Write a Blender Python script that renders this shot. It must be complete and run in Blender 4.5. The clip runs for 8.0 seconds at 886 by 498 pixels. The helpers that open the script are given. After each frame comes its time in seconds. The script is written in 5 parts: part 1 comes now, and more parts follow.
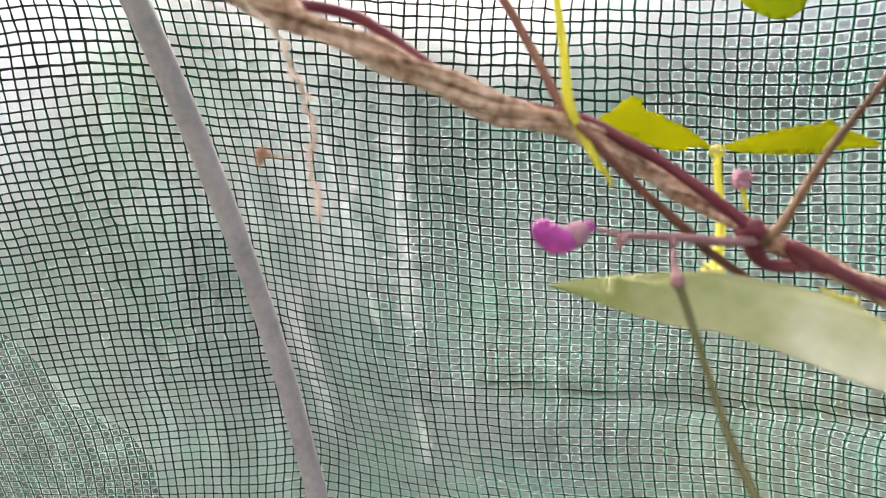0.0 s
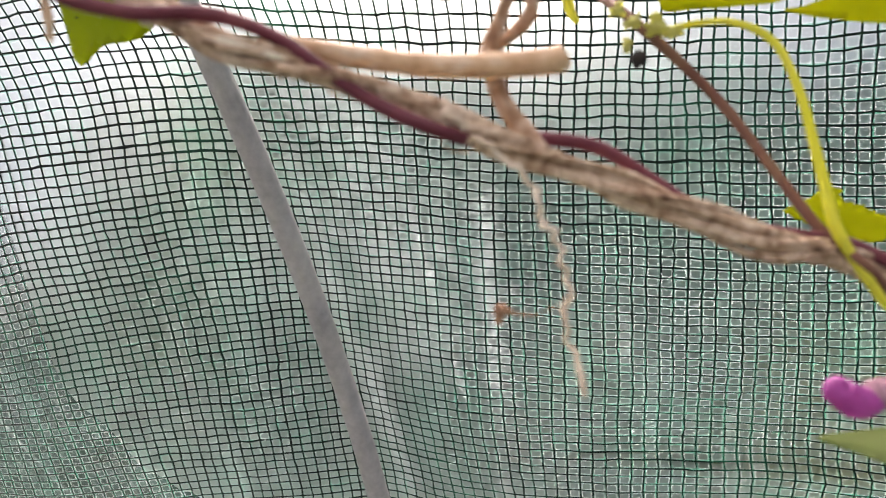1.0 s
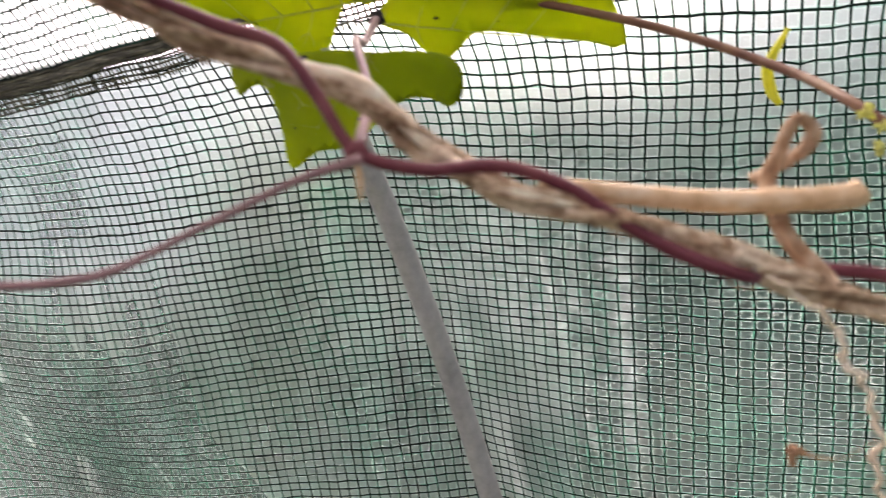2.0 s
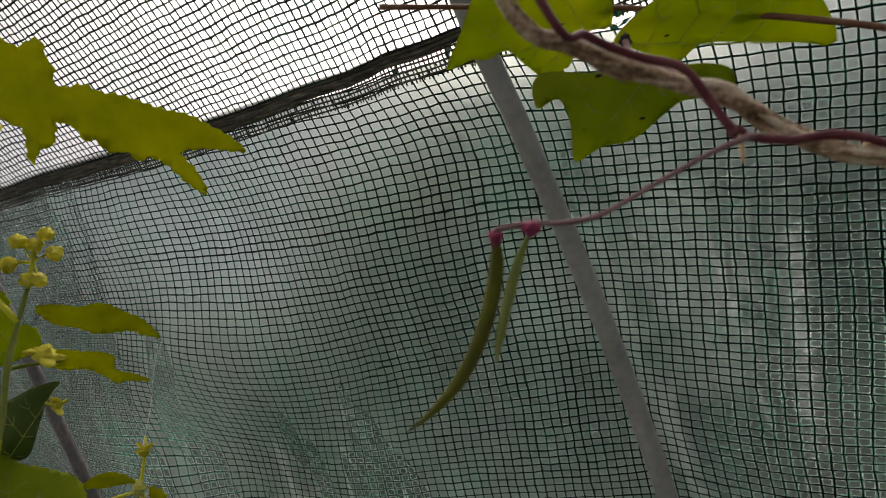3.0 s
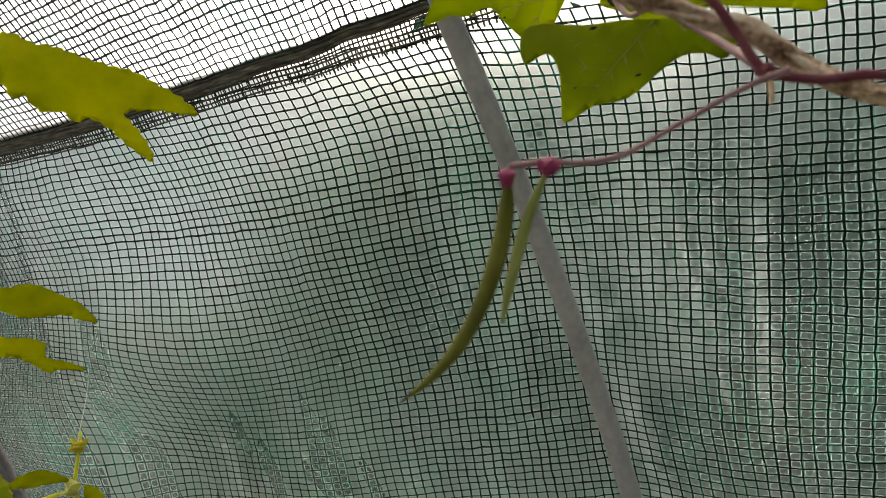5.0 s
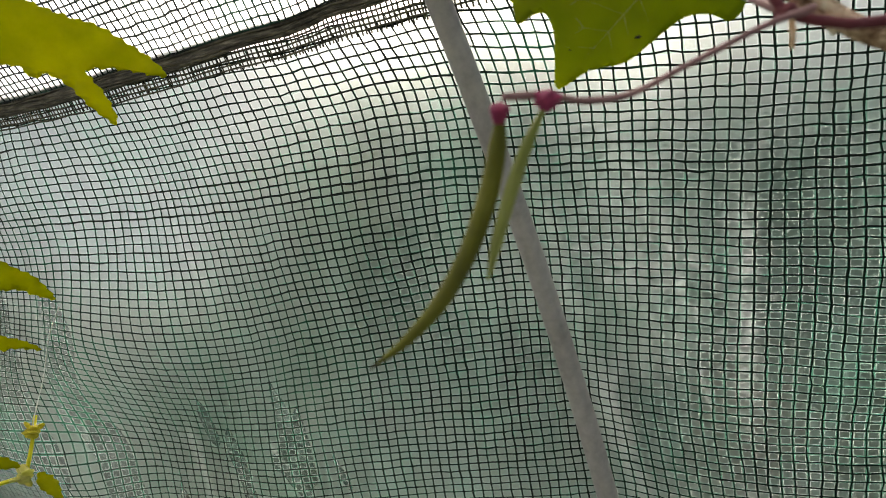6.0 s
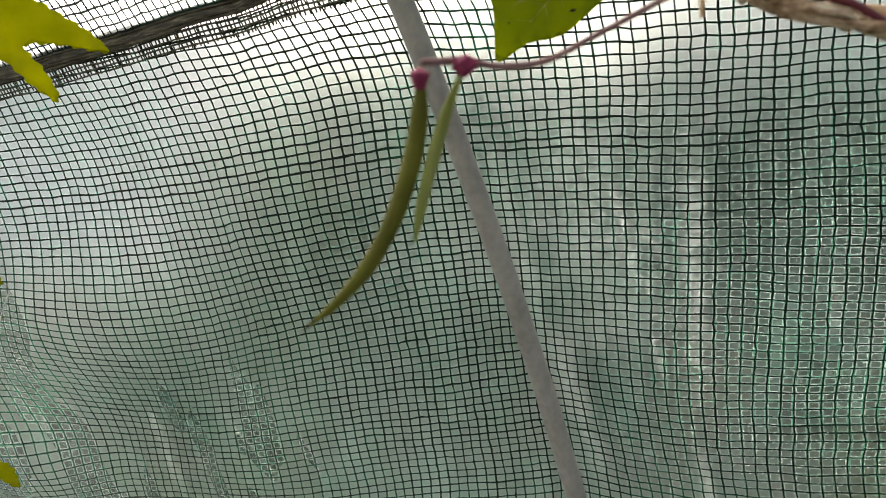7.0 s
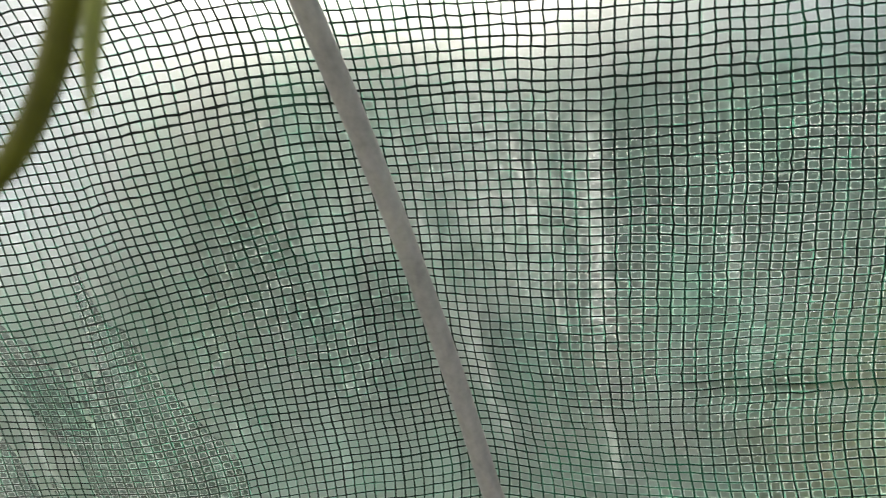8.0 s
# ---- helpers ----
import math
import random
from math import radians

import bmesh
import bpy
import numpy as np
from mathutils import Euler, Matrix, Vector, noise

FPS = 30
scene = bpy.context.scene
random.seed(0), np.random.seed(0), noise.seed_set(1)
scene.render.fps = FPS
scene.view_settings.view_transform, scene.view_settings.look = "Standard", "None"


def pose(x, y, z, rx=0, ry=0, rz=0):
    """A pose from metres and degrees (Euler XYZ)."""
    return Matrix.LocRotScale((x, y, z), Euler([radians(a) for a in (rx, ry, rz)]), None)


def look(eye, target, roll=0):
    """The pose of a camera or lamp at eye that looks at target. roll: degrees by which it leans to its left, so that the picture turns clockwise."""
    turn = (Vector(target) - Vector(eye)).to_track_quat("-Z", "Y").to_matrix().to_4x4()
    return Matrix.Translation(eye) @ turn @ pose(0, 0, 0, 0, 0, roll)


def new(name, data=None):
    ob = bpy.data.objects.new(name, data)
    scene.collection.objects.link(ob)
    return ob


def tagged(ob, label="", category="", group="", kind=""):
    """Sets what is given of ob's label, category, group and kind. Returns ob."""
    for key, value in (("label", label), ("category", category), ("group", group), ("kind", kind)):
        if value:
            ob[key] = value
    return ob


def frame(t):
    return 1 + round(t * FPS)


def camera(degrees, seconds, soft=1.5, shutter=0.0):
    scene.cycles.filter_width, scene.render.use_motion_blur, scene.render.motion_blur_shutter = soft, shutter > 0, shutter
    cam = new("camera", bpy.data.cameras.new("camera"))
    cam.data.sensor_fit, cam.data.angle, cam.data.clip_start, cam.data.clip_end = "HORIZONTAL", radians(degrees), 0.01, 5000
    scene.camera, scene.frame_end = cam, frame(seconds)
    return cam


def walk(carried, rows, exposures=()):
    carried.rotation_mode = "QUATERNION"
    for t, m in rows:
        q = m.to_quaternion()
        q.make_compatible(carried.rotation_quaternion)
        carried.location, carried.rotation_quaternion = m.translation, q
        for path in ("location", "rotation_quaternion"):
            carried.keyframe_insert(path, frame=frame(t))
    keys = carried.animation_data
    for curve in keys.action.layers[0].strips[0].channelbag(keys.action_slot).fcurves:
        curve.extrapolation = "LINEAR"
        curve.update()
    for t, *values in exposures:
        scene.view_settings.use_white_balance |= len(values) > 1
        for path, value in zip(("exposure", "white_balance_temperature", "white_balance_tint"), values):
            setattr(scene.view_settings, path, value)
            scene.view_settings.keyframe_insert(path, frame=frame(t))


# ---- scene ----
cam = camera(72.0, 8.0, soft=0.95, shutter=0.3)
# focused on the film, so that what hangs close to the lens is soft
cam.data.dof.use_dof, cam.data.dof.focus_distance, cam.data.dof.aperture_fstop = True, 0.50, 19.0
PATH = [
    (0, (-0.016, 0.033, 1.316), (-0.152, 2.011, 1.581), 1.4),
    (0.5, (-0.037, 0.043, 1.329), (-0.234, 2.005, 1.663), 0.5),
    (1, (-0.055, 0.042, 1.339), (-0.309, 1.988, 1.726), -0.0),
    (1.5, (-0.072, 0.041, 1.346), (-0.44, 1.965, 1.753), -0.5),
    (2, (-0.085, 0.03, 1.356), (-0.615, 1.9, 1.829), 0.9),
    (2.2, (-0.094, 0.013, 1.356), (-0.717, 1.851, 1.842), 1.6),
    (3.3, (-0.14, -0.047, 1.321), (-0.952, 1.709, 1.827), -0.1),
    (3.5, (-0.141, -0.038, 1.326), (-0.893, 1.754, 1.799), 0.1),
    (4, (-0.146, -0.031, 1.325), (-0.806, 1.793, 1.812), -0.4),
    (5.5, (-0.155, -0.019, 1.318), (-0.781, 1.814, 1.817), -0.1),
    (6, (-0.158, -0.01, 1.315), (-0.737, 1.839, 1.812), 0.8),
    (6.5, (-0.158, -0.009, 1.317), (-0.683, 1.862, 1.792), 0.2),
    (7, (-0.149, -0.011, 1.31), (-0.633, 1.879, 1.751), -0.9),
    (7.5, (-0.148, 0.01, 1.309), (-0.513, 1.934, 1.712), -2.1),
    (8, (-0.129, 0.036, 1.304), (-0.395, 1.986, 1.662), -3.5),
]
EXPOSURES = [(0.0, 2.25, 6700, 26), (1.0, 1.9, 6650, 22), (2.2, 1.63, 6700, 20), (3.3, 0.03, 6850, 11), (4.0, 0.72, 6850, 11), (5.5, 1.06, 7000, 11), (6.5, 1.32, 7000, 11), (7.4, 1.4, 6950, 12), (8.0, 1.72, 6850, 12)]
walk(cam, [(t, look(eye, target, roll)) for t, eye, target, roll in PATH], EXPOSURES)

# ---- daylight: bright overcast sky ----
world = bpy.data.worlds.new("sky")
scene.world = world
world.use_nodes = True
wn = world.node_tree
sky = wn.nodes.new("ShaderNodeTexSky")
sky.sky_type = "NISHITA"
sky.sun_disc = False
sky.sun_elevation = radians(58)
sky.sun_rotation = radians(-20)
sky.air_density, sky.dust_density, sky.ozone_density = 0.35, 5.0, 0.0
bg = wn.nodes["Background"]
wn.links.new(sky.outputs["Color"], bg.inputs["Color"])
bg.inputs["Strength"].default_value = 0.15
sun = new("sun", bpy.data.lights.new("sun", "SUN"))
sun.data.energy, sun.data.angle, sun.data.color = 1.0, radians(60), (1.0, 0.96, 0.9)
sun.matrix_world = look((-0.91, 2.49, 4.24), (0, 0, 0))

# ---- materials ----
def mat(name):
    m = bpy.data.materials.new(name)
    m.use_nodes = True
    m.node_tree.nodes.clear()
    return m, m.node_tree.nodes, m.node_tree.links


def noise_node(n, l, scale, detail=3.0, rough=0.55, coord="Object", stretch=None):
    tc = n.new("ShaderNodeTexCoord")
    t = n.new("ShaderNodeTexNoise")
    t.inputs["Scale"].default_value, t.inputs["Detail"].default_value, t.inputs["Roughness"].default_value = scale, detail, rough
    if stretch:
        mp = n.new("ShaderNodeMapping")
        mp.inputs["Scale"].default_value = stretch
        l.new(tc.outputs[coord], mp.inputs["Vector"])
        l.new(mp.outputs["Vector"], t.inputs["Vector"])
    else:
        l.new(tc.outputs[coord], t.inputs["Vector"])
    return t.outputs["Fac"]


def ramp(n, l, fac, stops):
    r = n.new("ShaderNodeValToRGB")
    while len(r.color_ramp.elements) < len(stops):
        r.color_ramp.elements.new(0.5)
    for e, (p, c) in zip(r.color_ramp.elements, stops):
        e.position, e.color = p, (*c, 1) if len(c) == 3 else c
    l.new(fac, r.inputs["Fac"])
    return r.outputs["Color"]


def mth(n, l, op, a, b=None, c=None):
    m = n.new("ShaderNodeMath")
    m.operation = op
    for i, v in enumerate((a, b, c)):
        if v is None:
            continue
        if isinstance(v, (int, float)):
            m.inputs[i].default_value = v
        else:
            l.new(v, m.inputs[i])
    return m.outputs[0]


def solid(name, stops, scale=60.0, rough=0.6, bump=0.0, bump_scale=None, metal=0.0, trans=0.0, stretch=None, spec=0.4, detail=4.0, broad=0.6):
    """Opaque or leaf-like surface: a noise over a colour ramp, bump, and translucency for thin leaves."""
    m, n, l = mat(name)
    out = n.new("ShaderNodeOutputMaterial")
    p = n.new("ShaderNodeBsdfPrincipled")
    f = noise_node(n, l, scale, detail, stretch=stretch)
    f2 = noise_node(n, l, scale * 0.18, 2.0)
    mixf = mth(n, l, "MULTIPLY_ADD", f2, broad, mth(n, l, "MULTIPLY", f, 1 - broad))
    col = ramp(n, l, mixf, stops)
    l.new(col, p.inputs["Base Color"])
    p.inputs["Roughness"].default_value, p.inputs["Metallic"].default_value = rough, metal
    p.inputs["Specular IOR Level"].default_value = spec
    if bump:
        b = n.new("ShaderNodeBump")
        b.inputs["Strength"].default_value, b.inputs["Distance"].default_value = bump, 0.001
        l.new(noise_node(n, l, bump_scale or scale * 3, 4.0, stretch=stretch), b.inputs["Height"])
        l.new(b.outputs["Normal"], p.inputs["Normal"])
    if trans:
        t = n.new("ShaderNodeBsdfTranslucent")
        hs = n.new("ShaderNodeHueSaturation")
        hs.inputs["Saturation"].default_value, hs.inputs["Value"].default_value = 1.1, 1.9
        l.new(col, hs.inputs["Color"])
        l.new(hs.outputs["Color"], t.inputs["Color"])
        mx = n.new("ShaderNodeMixShader")
        mx.inputs[0].default_value = trans
        l.new(p.outputs[0], mx.inputs[1])
        l.new(t.outputs[0], mx.inputs[2])
        l.new(mx.outputs[0], out.inputs["Surface"])
    else:
        l.new(p.outputs[0], out.inputs["Surface"])
    return m


# scuffed creases in the side film, the light they catch painted white, and broad pale bands: from (x, z) to (x, z),
# half width, strength
CREASE_SHEEN = [
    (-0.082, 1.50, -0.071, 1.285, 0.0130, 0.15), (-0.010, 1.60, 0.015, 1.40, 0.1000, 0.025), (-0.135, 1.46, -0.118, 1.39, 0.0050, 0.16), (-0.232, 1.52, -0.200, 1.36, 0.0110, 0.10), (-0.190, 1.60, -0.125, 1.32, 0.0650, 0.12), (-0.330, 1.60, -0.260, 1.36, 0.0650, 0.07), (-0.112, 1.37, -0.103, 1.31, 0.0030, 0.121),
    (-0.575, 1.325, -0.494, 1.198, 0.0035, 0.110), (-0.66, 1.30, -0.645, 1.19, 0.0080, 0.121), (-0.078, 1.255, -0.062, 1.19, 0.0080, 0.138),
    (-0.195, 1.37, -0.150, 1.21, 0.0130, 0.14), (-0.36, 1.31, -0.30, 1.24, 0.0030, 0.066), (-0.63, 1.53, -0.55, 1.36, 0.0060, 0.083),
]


def sheen_mask(n, l, x0, z0, x1, z1, width):
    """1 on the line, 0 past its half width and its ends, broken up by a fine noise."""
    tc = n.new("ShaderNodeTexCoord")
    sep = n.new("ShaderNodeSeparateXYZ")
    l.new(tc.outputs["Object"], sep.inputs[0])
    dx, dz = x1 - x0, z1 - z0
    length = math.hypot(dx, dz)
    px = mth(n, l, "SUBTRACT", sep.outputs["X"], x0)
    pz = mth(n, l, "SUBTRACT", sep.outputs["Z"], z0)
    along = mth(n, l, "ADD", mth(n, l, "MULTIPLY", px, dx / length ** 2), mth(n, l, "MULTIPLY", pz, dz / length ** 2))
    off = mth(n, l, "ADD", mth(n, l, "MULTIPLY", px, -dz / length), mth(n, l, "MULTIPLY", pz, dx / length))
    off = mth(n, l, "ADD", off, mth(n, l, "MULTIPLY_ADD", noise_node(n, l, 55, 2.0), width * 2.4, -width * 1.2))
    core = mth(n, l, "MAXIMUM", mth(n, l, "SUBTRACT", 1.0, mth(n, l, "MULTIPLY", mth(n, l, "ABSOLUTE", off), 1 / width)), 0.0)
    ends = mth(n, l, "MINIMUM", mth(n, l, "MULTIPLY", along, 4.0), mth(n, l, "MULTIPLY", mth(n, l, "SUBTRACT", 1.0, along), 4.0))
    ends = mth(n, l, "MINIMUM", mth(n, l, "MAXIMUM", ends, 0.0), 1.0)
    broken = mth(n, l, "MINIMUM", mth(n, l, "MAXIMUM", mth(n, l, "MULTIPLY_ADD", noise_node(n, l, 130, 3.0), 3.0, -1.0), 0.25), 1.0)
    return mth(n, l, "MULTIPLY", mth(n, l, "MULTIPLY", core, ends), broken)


def film_material(name, haze_low, haze_high, blur, clear):
    """Milky polyethylene laminated on a thread grid: blurred view through, thin haze, sheen, a raised pale rim along
    each thread, and glints on rims and crinkles painted as white.
    """
    m, n, l = mat(name)
    out = n.new("ShaderNodeOutputMaterial")
    uv = n.new("ShaderNodeUVMap")
    sep = n.new("ShaderNodeSeparateXYZ")
    l.new(uv.outputs["UV"], sep.inputs[0])
    d = []
    for axis in ("X", "Y"):
        fr = mth(n, l, "FRACT", sep.outputs[axis])
        d.append(mth(n, l, "MINIMUM", fr, mth(n, l, "SUBTRACT", 1.0, fr)))
    near = mth(n, l, "SMOOTH_MIN", d[0], d[1], 0.14)
    wob = noise_node(n, l, 230, 2.0)
    near = mth(n, l, "ADD", near, mth(n, l, "MULTIPLY_ADD", wob, 0.07, -0.035))
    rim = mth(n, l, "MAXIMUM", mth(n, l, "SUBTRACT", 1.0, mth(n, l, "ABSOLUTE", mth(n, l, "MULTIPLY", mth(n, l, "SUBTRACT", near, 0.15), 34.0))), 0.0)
    patch = noise_node(n, l, 7.0, 3.0)
    streak = noise_node(n, l, 30.0, 3.0, stretch=(1.0, 0.4, 0.14))
    wrinkle_glint = noise_node(n, l, 60.0, 4.0, stretch=(1.0, 0.3, 0.35))
    cell = noise_node(n, l, 150.0, 4.0)
    bright = noise_node(n, l, 38.0, 3.0)
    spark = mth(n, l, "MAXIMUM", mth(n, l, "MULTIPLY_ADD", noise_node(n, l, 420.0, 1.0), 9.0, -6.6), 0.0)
    haze = mth(n, l, "MULTIPLY_ADD", patch, haze_high - haze_low, haze_low)
    haze = mth(n, l, "MULTIPLY_ADD", mth(n, l, "MAXIMUM", mth(n, l, "SUBTRACT", streak, 0.54), 0.0), 0.5, haze)
    haze = mth(n, l, "MULTIPLY_ADD", mth(n, l, "MAXIMUM", mth(n, l, "SUBTRACT", cell, 0.45), 0.0), 0.16, haze)
    cells = n.new("ShaderNodeVectorMath")
    cells.operation = "FLOOR"
    l.new(uv.outputs["UV"], cells.inputs[0])
    lot = n.new("ShaderNodeTexWhiteNoise")
    lot.noise_dimensions = "2D"
    l.new(cells.outputs[0], lot.inputs["Vector"])
    haze = mth(n, l, "ADD", haze, mth(n, l, "MULTIPLY_ADD", lot.outputs["Value"], 0.05, -0.025))
    haze = mth(n, l, "MAXIMUM", mth(n, l, "MINIMUM", haze, 0.6), 0.0)
    # glints on the rims, wrinkles and crinkles, painted in as white
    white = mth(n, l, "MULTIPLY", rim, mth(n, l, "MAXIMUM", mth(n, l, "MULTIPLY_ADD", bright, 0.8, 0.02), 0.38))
    white = mth(n, l, "MULTIPLY_ADD", mth(n, l, "MAXIMUM", mth(n, l, "MULTIPLY_ADD", wrinkle_glint, 3.0, -1.85), 0.0), 0.18, white)
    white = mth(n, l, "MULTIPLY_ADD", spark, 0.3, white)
    crinkle_glint = noise_node(n, l, 330.0, 3.0, 0.6)
    white = mth(n, l, "MULTIPLY_ADD", mth(n, l, "MAXIMUM", mth(n, l, "MULTIPLY_ADD", crinkle_glint, 4.0, -2.2), 0.0), 0.16, white)
    # whitening of the creases, with their caught light painted in
    for x0, z0, x1, z1, width, strength in CREASE_SHEEN:
        white = mth(n, l, "MULTIPLY_ADD", sheen_mask(n, l, x0, z0, x1, z1, width), 1.5 * strength, white)
    # fine slanting scratches in the slack corner
    tc = n.new("ShaderNodeTexCoord")
    mp = n.new("ShaderNodeMapping")
    mp.vector_type = "TEXTURE"
    mp.inputs["Rotation"].default_value = (0, radians(56), 0)
    mp.inputs["Scale"].default_value = (1.0, 1.0, 0.05)
    l.new(tc.outputs["Object"], mp.inputs["Vector"])
    sc = n.new("ShaderNodeTexNoise")
    sc.inputs["Scale"].default_value, sc.inputs["Detail"].default_value = 13.0, 3.0
    l.new(mp.outputs["Vector"], sc.inputs["Vector"])
    sp = n.new("ShaderNodeSeparateXYZ")
    l.new(tc.outputs["Object"], sp.inputs[0])
    lower = mth(n, l, "MULTIPLY", mth(n, l, "MINIMUM", mth(n, l, "MAXIMUM", mth(n, l, "MULTIPLY_ADD", sp.outputs["X"], -5.0, -1.6), 0.0), 1.0),
                mth(n, l, "MINIMUM", mth(n, l, "MAXIMUM", mth(n, l, "MULTIPLY_ADD", sp.outputs["Z"], -6.0, 8.8), 0.0), 1.0))
    scratch = mth(n, l, "MAXIMUM", mth(n, l, "MULTIPLY_ADD", sc.outputs["Fac"], 3.2, -1.62), 0.0)
    white = mth(n, l, "MULTIPLY_ADD", mth(n, l, "MULTIPLY", scratch, lower), 0.06, white)
    slack = mth(n, l, "MINIMUM", mth(n, l, "MAXIMUM", mth(n, l, "MULTIPLY_ADD", sp.outputs["X"], -5.0, -3.1), 0.0), 1.0)
    white = mth(n, l, "MULTIPLY_ADD", mth(n, l, "MULTIPLY", slack, lower), 0.04, white)
    white = mth(n, l, "MINIMUM", white, 0.85)
    bump = n.new("ShaderNodeBump")
    bump.inputs["Strength"].default_value, bump.inputs["Distance"].default_value = 0.8, 0.0012
    hgt = mth(n, l, "MULTIPLY_ADD", cell, 0.6, mth(n, l, "MINIMUM", mth(n, l, "MULTIPLY", near, 3.5), 0.8))
    l.new(hgt, bump.inputs["Height"])
    refr = n.new("ShaderNodeBsdfRefraction")
    refr.inputs["Color"].default_value = (*clear, 1)
    refr.inputs["Roughness"].default_value, refr.inputs["IOR"].default_value = blur, 1.20
    tl = n.new("ShaderNodeBsdfTranslucent")
    tl.inputs["Color"].default_value = (0.26, 0.46, 0.40, 1)
    wt = n.new("ShaderNodeBsdfTranslucent")
    tint = ramp(n, l, noise_node(n, l, 11.0, 4.0), [(0.42, (0.84, 0.93, 0.92)), (0.58, (0.76, 0.92, 0.86)), (0.68, (0.58, 0.88, 0.74))])
    l.new(tint, wt.inputs["Color"])
    green = n.new("ShaderNodeBsdfTranslucent")
    green.inputs["Color"].default_value = (0.05, 0.36, 0.22, 1)
    edge = mth(n, l, "MINIMUM", mth(n, l, "MAXIMUM", mth(n, l, "MULTIPLY_ADD", near, -22.0, 2.6), 0.0), 1.0)
    edge = mth(n, l, "MULTIPLY", edge, mth(n, l, "MINIMUM", mth(n, l, "MAXIMUM", mth(n, l, "MULTIPLY_ADD", noise_node(n, l, 9.0, 4.0), 2.4, -0.78), 0.15), 0.40))
    gl = n.new("ShaderNodeBsdfGlossy")
    gl.inputs["Roughness"].default_value = 0.25
    l.new(bump.outputs[0], gl.inputs["Normal"])
    a = n.new("ShaderNodeMixShader")
    l.new(haze, a.inputs[0])
    l.new(refr.outputs[0], a.inputs[1])
    l.new(tl.outputs[0], a.inputs[2])
    w = n.new("ShaderNodeMixShader")
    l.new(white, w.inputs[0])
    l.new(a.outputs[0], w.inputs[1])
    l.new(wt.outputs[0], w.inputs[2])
    e = n.new("ShaderNodeMixShader")
    l.new(edge, e.inputs[0])
    l.new(w.outputs[0], e.inputs[1])
    l.new(green.outputs[0], e.inputs[2])
    b = n.new("ShaderNodeMixShader")
    b.inputs[0].default_value = 0.02
    l.new(e.outputs[0], b.inputs[1])
    l.new(gl.outputs[0], b.inputs[2])
    l.new(b.outputs[0], out.inputs["Surface"])
    return m


def plain_film(name):
    """The same film where it is far from the walk: light passes, spread and weakened."""
    m, n, l = mat(name)
    out = n.new("ShaderNodeOutputMaterial")
    tl = n.new("ShaderNodeBsdfTranslucent")
    col = ramp(n, l, noise_node(n, l, 4.0, 3.0), [(0.3, (0.66, 0.70, 0.67)), (0.7, (0.74, 0.77, 0.74))])
    l.new(col, tl.inputs["Color"])
    df = n.new("ShaderNodeBsdfDiffuse")
    df.inputs["Color"].default_value = (0.30, 0.35, 0.32, 1)
    mx = n.new("ShaderNodeMixShader")
    mx.inputs[0].default_value = 0.25
    l.new(tl.outputs[0], mx.inputs[1])
    l.new(df.outputs[0], mx.inputs[2])
    l.new(mx.outputs[0], out.inputs["Surface"])
    return m


M_FILM_PLAIN = plain_film("plain_film")
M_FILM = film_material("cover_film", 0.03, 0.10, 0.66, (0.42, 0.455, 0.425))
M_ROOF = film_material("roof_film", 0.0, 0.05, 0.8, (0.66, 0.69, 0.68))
M_THREAD = solid("green_thread", [(0.42, (0.002, 0.007, 0.005)), (0.54, (0.004, 0.020, 0.012)), (0.62, (0.010, 0.075, 0.043)), (0.72, (0.022, 0.20, 0.11))], 30, 0.45, trans=0.07, spec=0.2)
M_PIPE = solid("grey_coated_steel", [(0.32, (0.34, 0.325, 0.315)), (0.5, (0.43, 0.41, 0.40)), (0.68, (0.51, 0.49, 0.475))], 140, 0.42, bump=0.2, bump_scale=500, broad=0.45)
# same steel in a darker grey, for the far hoop
M_PIPE_DARK = solid("dark_grey_steel", [(0.32, (0.14, 0.125, 0.13)), (0.5, (0.20, 0.18, 0.185)), (0.68, (0.28, 0.26, 0.26))], 140, 0.5, bump=0.2, bump_scale=500, broad=0.45)
M_HEM = solid("dark_weathered_hem", [(0.34, (0.026, 0.023, 0.015)), (0.48, (0.075, 0.066, 0.044)), (0.60, (0.17, 0.152, 0.105)), (0.72, (0.36, 0.32, 0.24))], 420, 0.6, bump=1.0, bump_scale=500, stretch=(0.05, 1, 1), broad=0.3)
M_HEMTHREAD = solid("dusty_hem_thread", [(0.3, (0.016, 0.018, 0.010)), (0.5, (0.045, 0.045, 0.024)), (0.72, (0.13, 0.12, 0.07))], 90, 0.7)
M_GROUND = solid("grass_and_soil", [(0.30, (0.03, 0.05, 0.015)), (0.5, (0.06, 0.08, 0.025)), (0.7, (0.11, 0.10, 0.05))], 3.0, 0.9, bump=0.5)
M_HEDGE = solid("hedge_leaf", [(0.30, (0.004, 0.030, 0.019)), (0.5, (0.009, 0.060, 0.036)), (0.75, (0.030, 0.108, 0.056))], 2.5, 0.6, trans=0.2)
M_HEDGE_LIGHT = solid("light_hedge_leaf", [(0.30, (0.18, 0.22, 0.04)), (0.5, (0.34, 0.36, 0.06)), (0.75, (0.5, 0.46, 0.10))], 2.5, 0.5, trans=0.3)
M_BARK = solid("bark", [(0.3, (0.10, 0.08, 0.06)), (0.7, (0.22, 0.18, 0.13))], 12, 0.9, bump=0.5)
M_CLAY = solid("clay_pot", [(0.3, (0.45, 0.24, 0.17)), (0.7, (0.6, 0.36, 0.27))], 10, 0.8)


